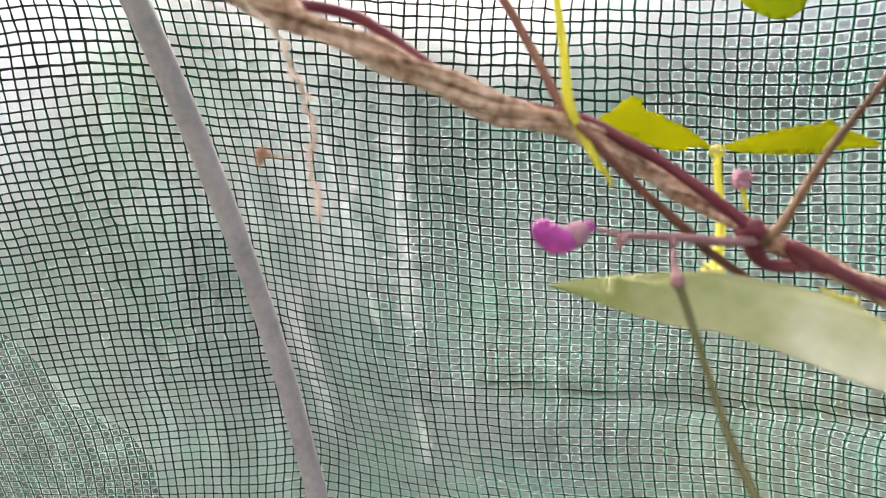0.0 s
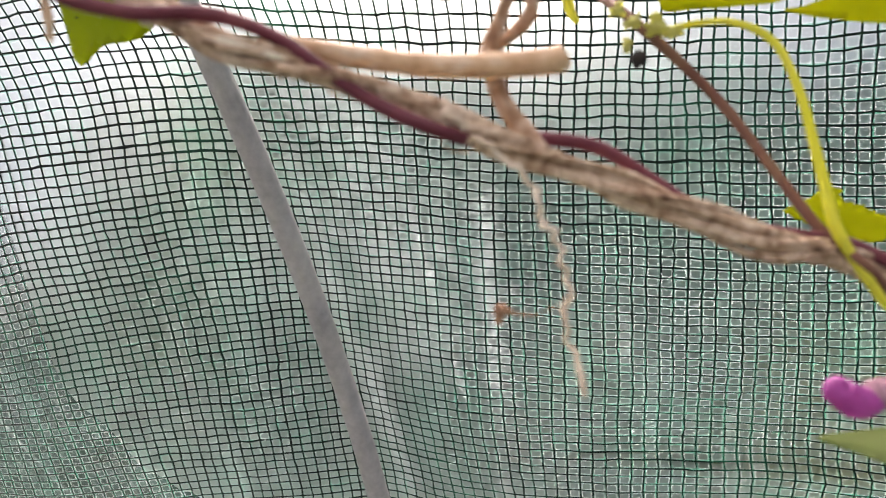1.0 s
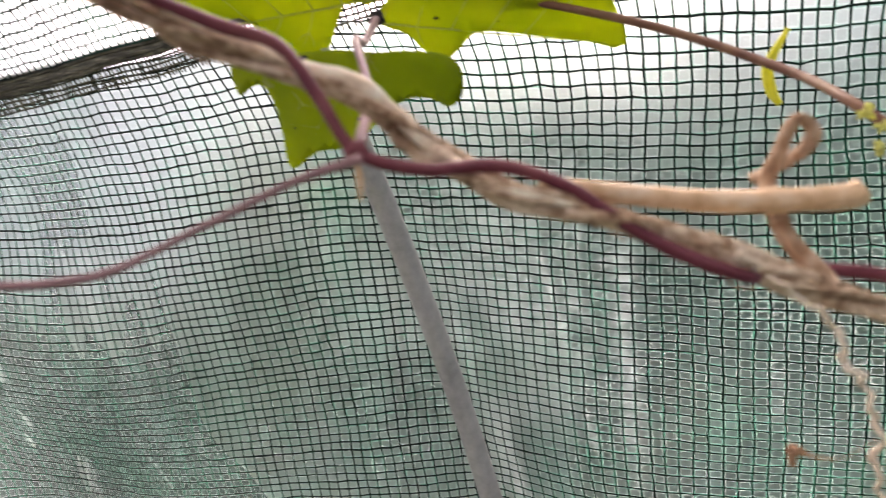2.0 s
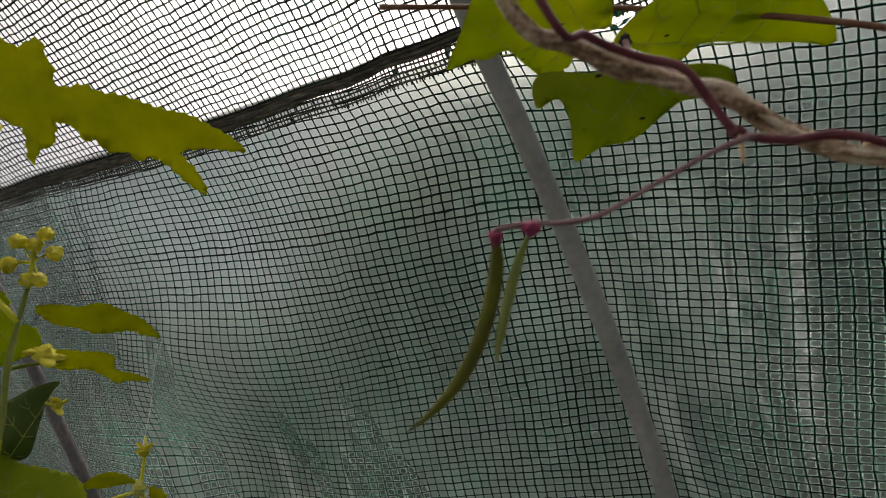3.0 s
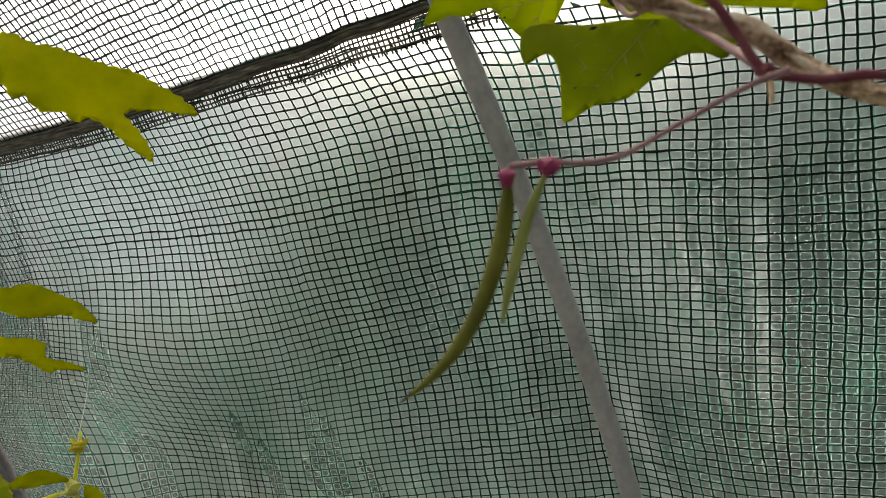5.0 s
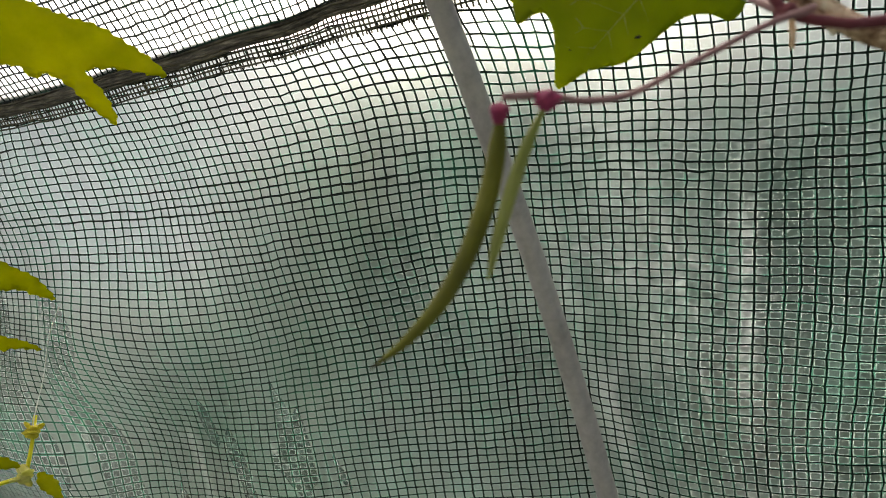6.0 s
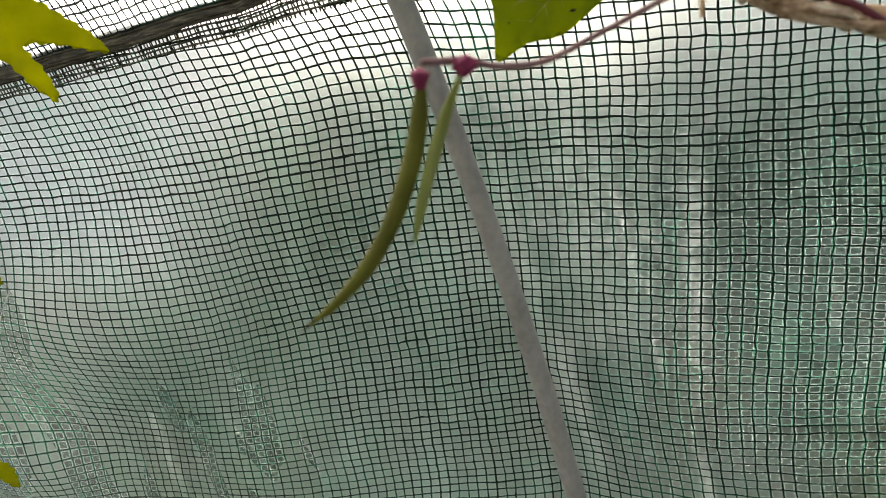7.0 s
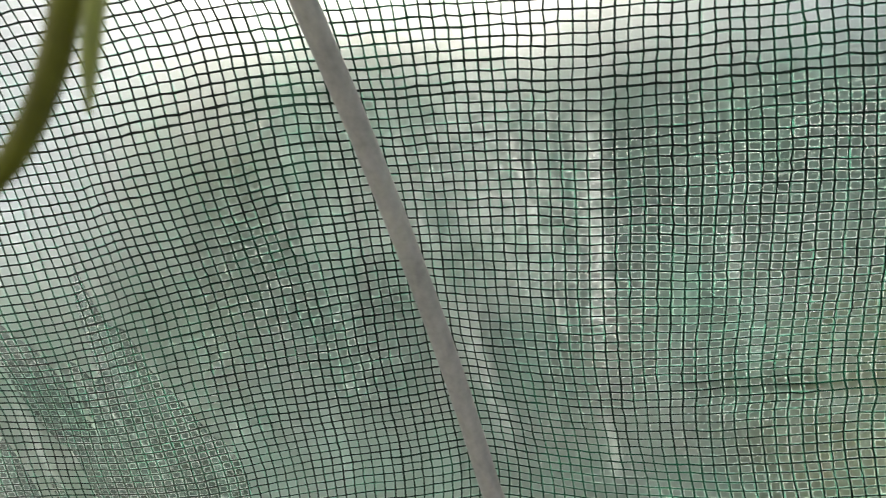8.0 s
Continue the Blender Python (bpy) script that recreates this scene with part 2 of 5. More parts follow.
# ---- building helpers ----
def mesh_object(name, verts, faces, material, parent=None, smooth=True, uvs=None):
    me = bpy.data.meshes.new(name)
    me.from_pydata(verts, [], faces)
    if uvs is not None:
        layer = me.uv_layers.new(name="UVMap")
        idx = np.empty(len(me.loops), dtype=np.int32)
        me.loops.foreach_get("vertex_index", idx)
        layer.data.foreach_set("uv", np.asarray(uvs, dtype=np.float32)[idx].ravel())
    if smooth:
        me.polygons.foreach_set("use_smooth", np.ones(len(me.polygons), dtype=bool))
    me.materials.append(material)
    me.update()
    ob = new(name, me)
    if parent:
        ob.parent = parent
        ob.matrix_parent_inverse = Matrix.Translation(parent.location).inverted()
    return ob


def part(name, bm, material, parent=None, label="", smooth=True):
    me = bpy.data.meshes.new(name)
    bm.to_mesh(me)
    bm.free()
    me.materials.append(material)
    if smooth:
        for p in me.polygons:
            p.use_smooth = True
    ob = new(name, me)
    if parent:
        ob.parent = parent
        ob.matrix_parent_inverse = Matrix.Translation(parent.location).inverted()
    if label:
        tagged(ob, label)
    return ob


def empty(name, place):
    ob = new(name)
    ob.location = place
    ob.empty_display_size = 0.02
    return ob


def spline(points, steps=8):
    """Catmull-Rom through the control points."""
    p = [np.array(q, float) for q in points]
    p = [2 * p[0] - p[1]] + p + [2 * p[-1] - p[-2]]
    out = []
    for i in range(1, len(p) - 2):
        for k in range(steps):
            t = k / steps
            a, b, c, d = p[i - 1], p[i], p[i + 1], p[i + 2]
            out.append(0.5 * (2 * b + (c - a) * t + (2 * a - 5 * b + 4 * c - d) * t * t + (3 * b - a - 3 * c + d) * t ** 3))
    out.append(p[-2])
    return np.array(out)


def tube_arrays(line, radii, sides=8, base=0):
    line = np.asarray(line, float)
    radii = np.broadcast_to(np.asarray(radii, float), (len(line),))
    tang = np.gradient(line, axis=0)
    tang /= np.linalg.norm(tang, axis=1)[:, None] + 1e-12
    up = np.array((0, 0, 1.0)) if abs(tang[0][2]) < 0.9 else np.array((1.0, 0, 0))
    verts, faces = [], []
    side = np.cross(tang[0], up)
    for c, t, r in zip(line, tang, radii):
        side = side - t * np.dot(side, t)
        side /= np.linalg.norm(side) + 1e-12
        other = np.cross(t, side)
        for k in range(sides):
            a = 2 * math.pi * k / sides
            verts.append(c + r * (math.cos(a) * side + math.sin(a) * other))
    for i in range(len(line) - 1):
        for k in range(sides):
            a, b = base + i * sides + k, base + i * sides + (k + 1) % sides
            faces.append((a, b, b + sides, a + sides))
    faces.append(tuple(base + k for k in reversed(range(sides))))
    faces.append(tuple(base + (len(line) - 1) * sides + k for k in range(sides)))
    return verts, faces


def tube(name, points, radii, material, parent=None, label="", sides=8, steps=8, wobble=0.0, freq=90.0, seed=0.0):
    """A tapered round stem along a smooth curve; radii along its length; wobble roughens it."""
    line = spline(points, steps)
    r = np.interp(np.linspace(0, 1, len(line)), np.linspace(0, 1, len(np.atleast_1d(radii))), np.atleast_1d(radii))
    if wobble:
        r = r * np.array([1 + wobble * noise.noise(Vector(q) * freq + Vector((seed, 0, 0))) for q in line])
    v, f = tube_arrays(line, r, sides)
    ob = mesh_object(name, [tuple(q) for q in v], f, material, parent)
    if label:
        tagged(ob, label)
    return ob


# ---- the cover: a leaning side panel below the eaves seam, and the roof above it ----
SEAM_Z = 1.622


def blob(x, z, cx, cz, sx, sz):
    return math.exp(-((x - cx) / sx) ** 2 - ((z - cz) / sz) ** 2)


def tube_place(z):
    """Centre line of the near hoop below the eaves."""
    h = max(z, 1.12) - 1.4
    x, y = -0.2258 - 0.2414 * h - 0.1131 * h * h, 0.5187 - 0.6471 * h - 0.699 * h * h
    low = max(0.0, 1.12 - z)
    return x + 0.03 * low, y + 0.46 * low


def wall_y(x, z):
    u, h = x + 0.2, z - 1.4
    v = max(-0.75, min(0.7, u))
    return 0.496 - 0.1326 * u - 0.642 * h - 0.0624 * v * v - 0.155 * v * h + 0.034 * h * h


def side_y(x, z):
    """Depth of the side panel: a leaning wall, pushed out by the near hoop, slack and bulging inward beside it."""
    y = wall_y(x, z)
    px, py = tube_place(z)
    push = py + 0.0148 - wall_y(px, z)
    push = max(push, 0.0)
    y += push * math.exp(-((x - px) / (0.05 if x < px else 0.06)) ** 2)
    y -= 0.030 * blob(x, z, 0.02, 1.43, 0.11, 0.08) + 0.035 * blob(x, z, -0.42, 1.33, 0.13, 0.13)
    y += 0.020 * blob(x, z, -0.68, 1.54, 0.2, 0.07) + 0.016 * blob(x, z, 0.07, 1.27, 0.10, 0.06)
    y -= 0.007 * math.exp(-((z - 1.262 + 0.03 * (x - 0.05)) / 0.010) ** 2) / (1 + math.exp(-(x + 0.02) / 0.02))
    y += 0.0035 * noise.noise(Vector((x * 14, z * 9, 0.3))) + 0.0014 * noise.noise(Vector((x * 42, z * 12, 4.1)))
    return y


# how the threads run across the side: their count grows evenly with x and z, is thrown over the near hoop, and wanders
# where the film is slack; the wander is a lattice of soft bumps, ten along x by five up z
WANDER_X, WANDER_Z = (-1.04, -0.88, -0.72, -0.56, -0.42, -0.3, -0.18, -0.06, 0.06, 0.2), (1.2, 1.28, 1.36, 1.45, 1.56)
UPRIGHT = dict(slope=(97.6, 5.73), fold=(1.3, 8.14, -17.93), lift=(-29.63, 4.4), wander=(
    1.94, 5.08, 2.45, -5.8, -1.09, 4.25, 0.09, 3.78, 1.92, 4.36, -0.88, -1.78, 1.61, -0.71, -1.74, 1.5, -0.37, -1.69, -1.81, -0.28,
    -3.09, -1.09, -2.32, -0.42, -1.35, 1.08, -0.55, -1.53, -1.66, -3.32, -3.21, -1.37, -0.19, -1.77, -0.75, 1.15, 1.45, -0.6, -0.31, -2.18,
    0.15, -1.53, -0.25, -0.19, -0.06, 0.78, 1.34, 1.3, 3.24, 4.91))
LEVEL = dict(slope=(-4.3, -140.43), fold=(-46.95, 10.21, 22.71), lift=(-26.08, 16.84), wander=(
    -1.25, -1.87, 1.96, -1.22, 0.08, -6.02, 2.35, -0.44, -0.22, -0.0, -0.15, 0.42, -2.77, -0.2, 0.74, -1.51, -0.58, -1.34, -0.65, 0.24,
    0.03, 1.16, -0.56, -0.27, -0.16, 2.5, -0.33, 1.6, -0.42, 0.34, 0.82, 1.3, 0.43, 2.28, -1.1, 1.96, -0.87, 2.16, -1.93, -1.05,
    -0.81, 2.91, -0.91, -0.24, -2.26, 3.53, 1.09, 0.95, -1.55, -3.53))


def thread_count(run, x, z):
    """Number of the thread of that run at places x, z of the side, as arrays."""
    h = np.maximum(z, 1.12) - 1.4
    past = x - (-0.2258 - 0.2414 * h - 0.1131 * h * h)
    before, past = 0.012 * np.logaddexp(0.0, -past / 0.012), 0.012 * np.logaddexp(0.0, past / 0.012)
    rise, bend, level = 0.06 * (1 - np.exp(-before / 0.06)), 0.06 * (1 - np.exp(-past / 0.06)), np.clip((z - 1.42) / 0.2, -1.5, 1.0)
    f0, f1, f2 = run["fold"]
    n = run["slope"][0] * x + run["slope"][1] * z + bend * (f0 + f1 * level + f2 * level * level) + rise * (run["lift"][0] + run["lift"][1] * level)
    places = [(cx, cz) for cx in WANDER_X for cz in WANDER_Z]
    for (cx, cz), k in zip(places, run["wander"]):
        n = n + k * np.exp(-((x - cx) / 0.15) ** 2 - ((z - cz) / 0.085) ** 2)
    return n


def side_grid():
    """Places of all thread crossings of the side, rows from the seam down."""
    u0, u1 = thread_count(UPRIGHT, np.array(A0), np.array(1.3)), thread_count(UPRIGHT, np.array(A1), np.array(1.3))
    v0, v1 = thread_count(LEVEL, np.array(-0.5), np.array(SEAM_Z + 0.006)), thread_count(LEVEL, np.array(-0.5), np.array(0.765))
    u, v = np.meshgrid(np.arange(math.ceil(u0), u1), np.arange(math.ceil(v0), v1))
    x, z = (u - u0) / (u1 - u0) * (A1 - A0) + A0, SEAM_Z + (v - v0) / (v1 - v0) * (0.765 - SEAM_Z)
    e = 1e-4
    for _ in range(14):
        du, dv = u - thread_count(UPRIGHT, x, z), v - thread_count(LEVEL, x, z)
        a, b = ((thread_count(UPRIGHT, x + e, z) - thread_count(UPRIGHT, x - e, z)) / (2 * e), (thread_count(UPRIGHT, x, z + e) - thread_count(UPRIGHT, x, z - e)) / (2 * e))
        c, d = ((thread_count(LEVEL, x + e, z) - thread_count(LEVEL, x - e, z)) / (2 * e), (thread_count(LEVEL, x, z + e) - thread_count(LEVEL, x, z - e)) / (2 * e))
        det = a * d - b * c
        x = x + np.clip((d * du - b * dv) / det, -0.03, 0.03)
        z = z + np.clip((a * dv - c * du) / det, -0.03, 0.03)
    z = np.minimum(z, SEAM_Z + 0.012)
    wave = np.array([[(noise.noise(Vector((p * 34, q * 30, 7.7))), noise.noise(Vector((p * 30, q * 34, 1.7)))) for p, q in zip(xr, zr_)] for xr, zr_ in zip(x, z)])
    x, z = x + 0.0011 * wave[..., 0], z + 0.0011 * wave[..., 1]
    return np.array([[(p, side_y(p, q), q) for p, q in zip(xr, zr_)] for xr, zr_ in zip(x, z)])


ROOF_SLOPE = 1.35


def roof_point(a, b):
    """b: distance above the seam, along z."""
    x = a - 0.14 * b + 0.003 * noise.noise(Vector((a * 9, b * 11, 2.2)))
    z = SEAM_Z + b + 0.003 * noise.noise(Vector((a * 8, b * 10, 5.2))) * min(1, b * 12)
    y = side_y(x, SEAM_Z) - ROOF_SLOPE * b + 0.006 * noise.noise(Vector((x * 7, z * 9, 9.0))) * min(1, b * 8)
    return (x, y, z)


def columns(a0, a1):
    """Thread places along the wall: packed where the film wraps behind the near tube."""
    out = [a0]
    while out[-1] < a1:
        a = out[-1]
        right = 1 / (1 + math.exp(-(a + 0.27) / 0.012))
        out.append(a + 0.0084 - 0.0006 * right - 0.0008 * blob(a, 0, -0.22, 0, 0.05, 1))
    return out


def sheet(name, grid, material, thread_radius, label, thread_label):
    """One panel: the film, and the threads laminated into it as one fine grid."""
    nb, na = grid.shape[0] - 1, grid.shape[1] - 1
    uv = [(i, j) for j in range(nb + 1) for i in range(na + 1)]
    w = na + 1
    faces = [(j * w + i, j * w + i + 1, (j + 1) * w + i + 1, (j + 1) * w + i) for j in range(nb) for i in range(na)]
    film = mesh_object(name, grid.reshape(-1, 3).tolist(), faces, material, uvs=uv)
    film.visible_shadow = False
    tagged(film, label, "greenhouse film", kind="structure")
    # threads: flattened four-sided strands, each node nudged a little
    rng = np.random.default_rng(5)
    du, dv = np.gradient(grid, axis=1), np.gradient(grid, axis=0)
    across = np.cross(du, dv)
    across /= np.linalg.norm(across, axis=2)[..., None]
    stray = rng.normal(0, 0.00034, grid.shape)
    g = grid + stray - across * (stray * across).sum(axis=2)[..., None]
    du = np.gradient(g, axis=1)
    dv = np.gradient(g, axis=0)
    nrm = np.cross(du, dv)
    nrm /= np.linalg.norm(nrm, axis=2)[..., None]
    if nrm[0, 0, 1] > 0:
        nrm = -nrm
    verts, faces, base = [], [], 0
    for lines, sides in ((g, dv), (g.transpose(1, 0, 2), du.transpose(1, 0, 2))):
        nn = nrm if lines is g else nrm.transpose(1, 0, 2)
        k = lines.shape[1]
        s = sides / np.linalg.norm(sides, axis=2)[..., None]
        r = thread_radius * (1 + 0.10 * rng.standard_normal(lines.shape[:2]))[..., None]
        r = r * (1 - 0.26 / (1 + np.exp(-(lines[..., :1] + 0.15) / 0.08)))
        r = r * (1 + 0.10 * rng.standard_normal(lines.shape[0]))[:, None, None].clip(0.6, 1.6)
        ring = np.stack([lines + s * r, lines + nn * 0.0010, lines - s * r, lines - nn * 0.0004], axis=2)
        verts.append(ring.reshape(-1, 3))
        n_lines = lines.shape[0]
        idx = base + np.arange(n_lines * k * 4).reshape(n_lines, k, 4)
        for q in range(4):
            p = (q + 1) % 4
            f = np.stack([idx[:, :-1, q], idx[:, :-1, p], idx[:, 1:, p], idx[:, 1:, q]], axis=-1)
            faces.append(f.reshape(-1, 4))
        base += n_lines * k * 4
    threads = mesh_object("thread_grid", np.concatenate(verts).tolist(), np.concatenate(faces).tolist(), M_THREAD, smooth=False)
    tagged(threads, thread_label, "reinforcing threads", kind="stuff")
    return film


A0, A1 = -2.0, 0.7
COLS = columns(A0, A1)
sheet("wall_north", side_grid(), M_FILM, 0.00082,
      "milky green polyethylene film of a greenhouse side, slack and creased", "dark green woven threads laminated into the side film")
ROOF_ROWS = np.linspace(0.008, 0.404, 80)
sheet("roof_north", np.array([[roof_point(a, b) for a in COLS] for b in ROOF_ROWS]), M_ROOF, 0.00092,
      "milky polyethylene film of the greenhouse roof slope", "dark green woven threads laminated into the roof film")

def quad_sheet(name, corners, label, material=None, kind="structure", category="greenhouse film", n=12):
    """A plain film panel between four corners."""
    c = [np.array(q, float) for q in corners]
    v = [tuple((c[0] * (1 - s) + c[1] * s) * (1 - t) + (c[3] * (1 - s) + c[2] * s) * t) for t in np.linspace(0, 1, n + 1) for s in np.linspace(0, 1, n + 1)]
    w = n + 1
    f = [(j * w + i, j * w + i + 1, (j + 1) * w + i + 1, (j + 1) * w + i) for j in range(n) for i in range(n)]
    uv = [(i * 15.5 + 0.5, j * 15.5 + 0.5) for j in range(n + 1) for i in range(n + 1)]
    ob = mesh_object(name, v, f, material or M_FILM_PLAIN, uvs=uv)
    return tagged(ob, label, category, kind=kind)


XL, XR, MID = -2.0, 0.72, -0.47
Y0 = side_y(-0.6, 0.0)
YS = side_y(-0.6, SEAM_Z)
zr = SEAM_Z + (YS - MID) / ROOF_SLOPE
quad_sheet("wall_north_foot", [(XL, side_y(XL, 0.775) + 0.002, 0.775), (XR, side_y(XR, 0.775) + 0.002, 0.775), (XR, Y0, 0.0), (XL, Y0, 0.0)], "milky film at the foot of the greenhouse side")
quad_sheet("roof_north_top", [(XL, YS - ROOF_SLOPE * 0.405, SEAM_Z + 0.405), (XR, YS - ROOF_SLOPE * 0.405, SEAM_Z + 0.405), (XR, MID, zr), (XL, MID, zr)], "milky film of the greenhouse roof near the ridge")
quad_sheet("roof_south", [(XL, MID, zr), (XR, MID, zr), (XR, 2 * MID - YS, SEAM_Z), (XL, 2 * MID - YS, SEAM_Z)], "milky film of the opposite greenhouse roof slope")
quad_sheet("wall_south", [(XL, 2 * MID - YS, SEAM_Z), (XR, 2 * MID - YS, SEAM_Z), (XR, 2 * MID - Y0, 0), (XL, 2 * MID - Y0, 0)], "milky film of the opposite greenhouse side")
for nm, x in (("wall_west", XL), ("wall_east", XR)):
    quad_sheet(nm, [(x, Y0, 0), (x, 2 * MID - Y0, 0), (x, 2 * MID - YS, SEAM_Z), (x, YS, SEAM_Z)], "milky film of the greenhouse end")
    quad_sheet(nm + "_gable", [(x, YS, SEAM_Z), (x, 2 * MID - YS, SEAM_Z), (x, MID - 0.01, zr), (x, MID + 0.01, zr)], "milky film of the greenhouse gable")

# ---- steel hoops of the frame ----
def hoop(place, steel):
    """A bent tube following the side and the roof; place gives its x and y at a height."""
    zs = (SEAM_Z - 0.01, 1.56, 1.49, 1.42, 1.35, 1.28, 1.20, 1.12, 0.9, 0.5, 0.0)
    pts = [(*place(z), z) for z in zs]
    x0, y0 = place(SEAM_Z)
    top = [(x0 - 0.15 * b, y0 - ROOF_SLOPE * b * 0.97, SEAM_Z + b) for b in (0.62, 0.4, 0.22, 0.09, 0.035)]
    thing = empty("frame_hoop", pts[-1])
    ob = tube("tube", top + pts, [0.0096], steel, thing, sides=20, steps=6)
    return tagged(thing, "grey coated steel tube hoop leaning against the film", "greenhouse frame", "frame hoops"), ob


main_hoop, main_tube = hoop(tube_place, M_PIPE)
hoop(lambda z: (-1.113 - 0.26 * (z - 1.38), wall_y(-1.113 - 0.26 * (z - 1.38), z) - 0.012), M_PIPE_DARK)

# small dark chip in the coating of the near tube
bm = bmesh.new()
bmesh.ops.create_icosphere(bm, subdivisions=1, radius=0.0011)
for v in bm.verts:
    v.co = Vector((v.co.x, v.co.y * 0.5, v.co.z * 0.8)) + Vector((tube_place(1.502)[0] + 0.0005, tube_place(1.502)[1] - 0.0093, 1.502))
part("coating_chip", bm, M_HEM, main_tube, "dark chip in the coating")

# ---- the folded hem along the eaves ----
hem = empty("eaves_hem", (-0.6, side_y(-0.6, SEAM_Z), SEAM_Z))
tagged(hem, "dark weathered folded hem of gathered film along the eaves", "film seam")
xs = np.linspace(A0, A1, 700)
line = []
for x in xs:
    sag = 0.003 * noise.noise(Vector((x * 5, 0, 3))) + 0.0012 * noise.noise(Vector((x * 30, 0, 8)))
    line.append((x, side_y(x, SEAM_Z) - 0.006, SEAM_Z + 0.005 + sag))
verts, faces = [], []
K = 26
for i, (x, y, z) in enumerate(line):
    grow = 0.92 - 0.42 / (1 + math.exp(-(x + 0.42) / 0.06)) + 0.12 * noise.noise(Vector((x * 11, 5, 0)))
    for k in range(K):
        a = 2 * math.pi * k / K
        r = 1 + 0.30 * noise.noise(Vector((x * 16, math.cos(a) * 1.5, math.sin(a) * 1.5))) + 0.30 * noise.noise(Vector((x * 9, math.cos(a) * 5, math.sin(a) * 5))) + 0.10 * noise.noise(Vector((x * 160, math.cos(a) * 6, math.sin(a) * 6)))
        verts.append((x, y + 0.0045 * grow * r * math.cos(a), z + 0.0115 * grow * r * math.sin(a) + 0.002 * math.cos(a)))
for i in range(len(line) - 1):
    for k in range(K):
        a, b = i * K + k, i * K + (k + 1) % K
        faces.append((a, a + K, b + K, b))
mesh_object("fold", verts, faces, M_HEM, hem)
# loose ridges of rolled film running along the fold
for k in range(9):
    a = math.pi * (0.55 + 0.11 * k)
    pts = []
    for x, y, z in line[::7]:
        grow = 0.95 - 0.42 / (1 + math.exp(-(x + 0.42) / 0.06))
        w = a + 0.5 * noise.noise(Vector((x * 6, k * 3.3, 0)))
        pts.append((x, y + 0.0052 * grow * math.cos(w), z + 0.0125 * grow * math.sin(w)))
    tube("ridge", pts, [0.0009], M_HEM, hem, sides=6, steps=3, wobble=0.7, freq=120, seed=k * 5.0)
# gathered mesh below the fold: two layers of closely packed threads
verts, faces = [], []
rng = np.random.default_rng(11)
def strand(p, q, r, mid=None):
    pts = [p, q] if mid is None else [p, mid, q]
    v, f = tube_arrays(pts, r, 4, len(verts))
    verts.extend(tuple(c) for c in v)
    faces.extend(f)
for x in np.arange(-1.3, 0.4, 0.0046):
    x += rng.normal(0, 0.0004)
    d = 0.019 + 0.006 / (1 + math.exp(-(x + 0.5) / 0.12))
    z0 = SEAM_Z + 0.010
    d += 0.003
    strand((x, side_y(x, z0) - 0.005, z0), (x + 0.004 + rng.normal(0, 0.0005), side_y(x, z0 - d) - 0.003, z0 - d - abs(rng.normal(0, 0.0007))), 0.00085)
for k, dz in enumerate((-0.006, -0.001, 0.004, 0.008, 0.0115, 0.015)):
    prev = None
    for x in np.arange(-1.3, 0.4, 0.012):
        z = SEAM_Z - dz + 0.0008 * noise.noise(Vector((x * 40, k, 0)))
        p = (x, side_y(x, z) - 0.0045, z)
        if prev:
            strand(prev, p, 0.00105)
        prev = p
mesh_object("gathered_mesh", verts, faces, M_HEMTHREAD, hem, smooth=False)

# ---- ground and greenery outside ----
mesh_object("ground", [(-60, -60, 0), (60, -60, 0), (60, 60, 0), (-60, 60, 0)], [(0, 1, 2, 3)], M_GROUND)
tagged(bpy.data.objects["ground"], "short grass and bare soil", "ground", kind="structure")


def shrub(place, height, radius, count, leaf, seed, label, material=None):
    rng = np.random.default_rng(seed)
    thing = empty("shrub", place)
    x0, y0, z0 = place
    for k in range(4):
        a = k * 1.6 + seed
        tube("limb", [(x0, y0, z0), (x0 + 0.15 * radius * math.cos(a), y0 + 0.15 * radius * math.sin(a), z0 + 0.4 * height),
                      (x0 + 0.55 * radius * math.cos(a), y0 + 0.55 * radius * math.sin(a), z0 + 0.85 * height)], [0.05, 0.035, 0.012], M_BARK, thing, sides=6, steps=4)
    verts, faces = [], []
    lumps = [(rng.uniform(-0.8, 0.8) * radius, rng.uniform(-0.5, 0.5) * radius, rng.uniform(0.1, 0.85) * height, rng.uniform(0.35, 0.6) * radius) for _ in range(14)]
    for _ in range(count):
        lx, ly, lz, lr = lumps[rng.integers(len(lumps))]
        d = rng.normal(size=3)
        d *= lr * rng.uniform(0.55, 1.08) / np.linalg.norm(d)
        c = np.array((x0 + lx, y0 + ly, max(0.03, z0 + lz + d[2]))) + np.array((d[0], d[1], 0))
        u = rng.normal(size=3); u /= np.linalg.norm(u)
        w = np.cross(u, rng.normal(size=3)); w /= np.linalg.norm(w)
        s = leaf * rng.uniform(0.6, 1.3)
        b = len(verts)
        verts += [tuple(c - u * s), tuple(c + w * s * 0.45), tuple(c + u * s), tuple(c - w * s * 0.45)]
        faces.append((b, b + 1, b + 2, b + 3))
    mesh_object("crown", verts, faces, material or M_HEDGE, thing, smooth=False)
    return tagged(thing, label, "shrub", "shrubs outside")


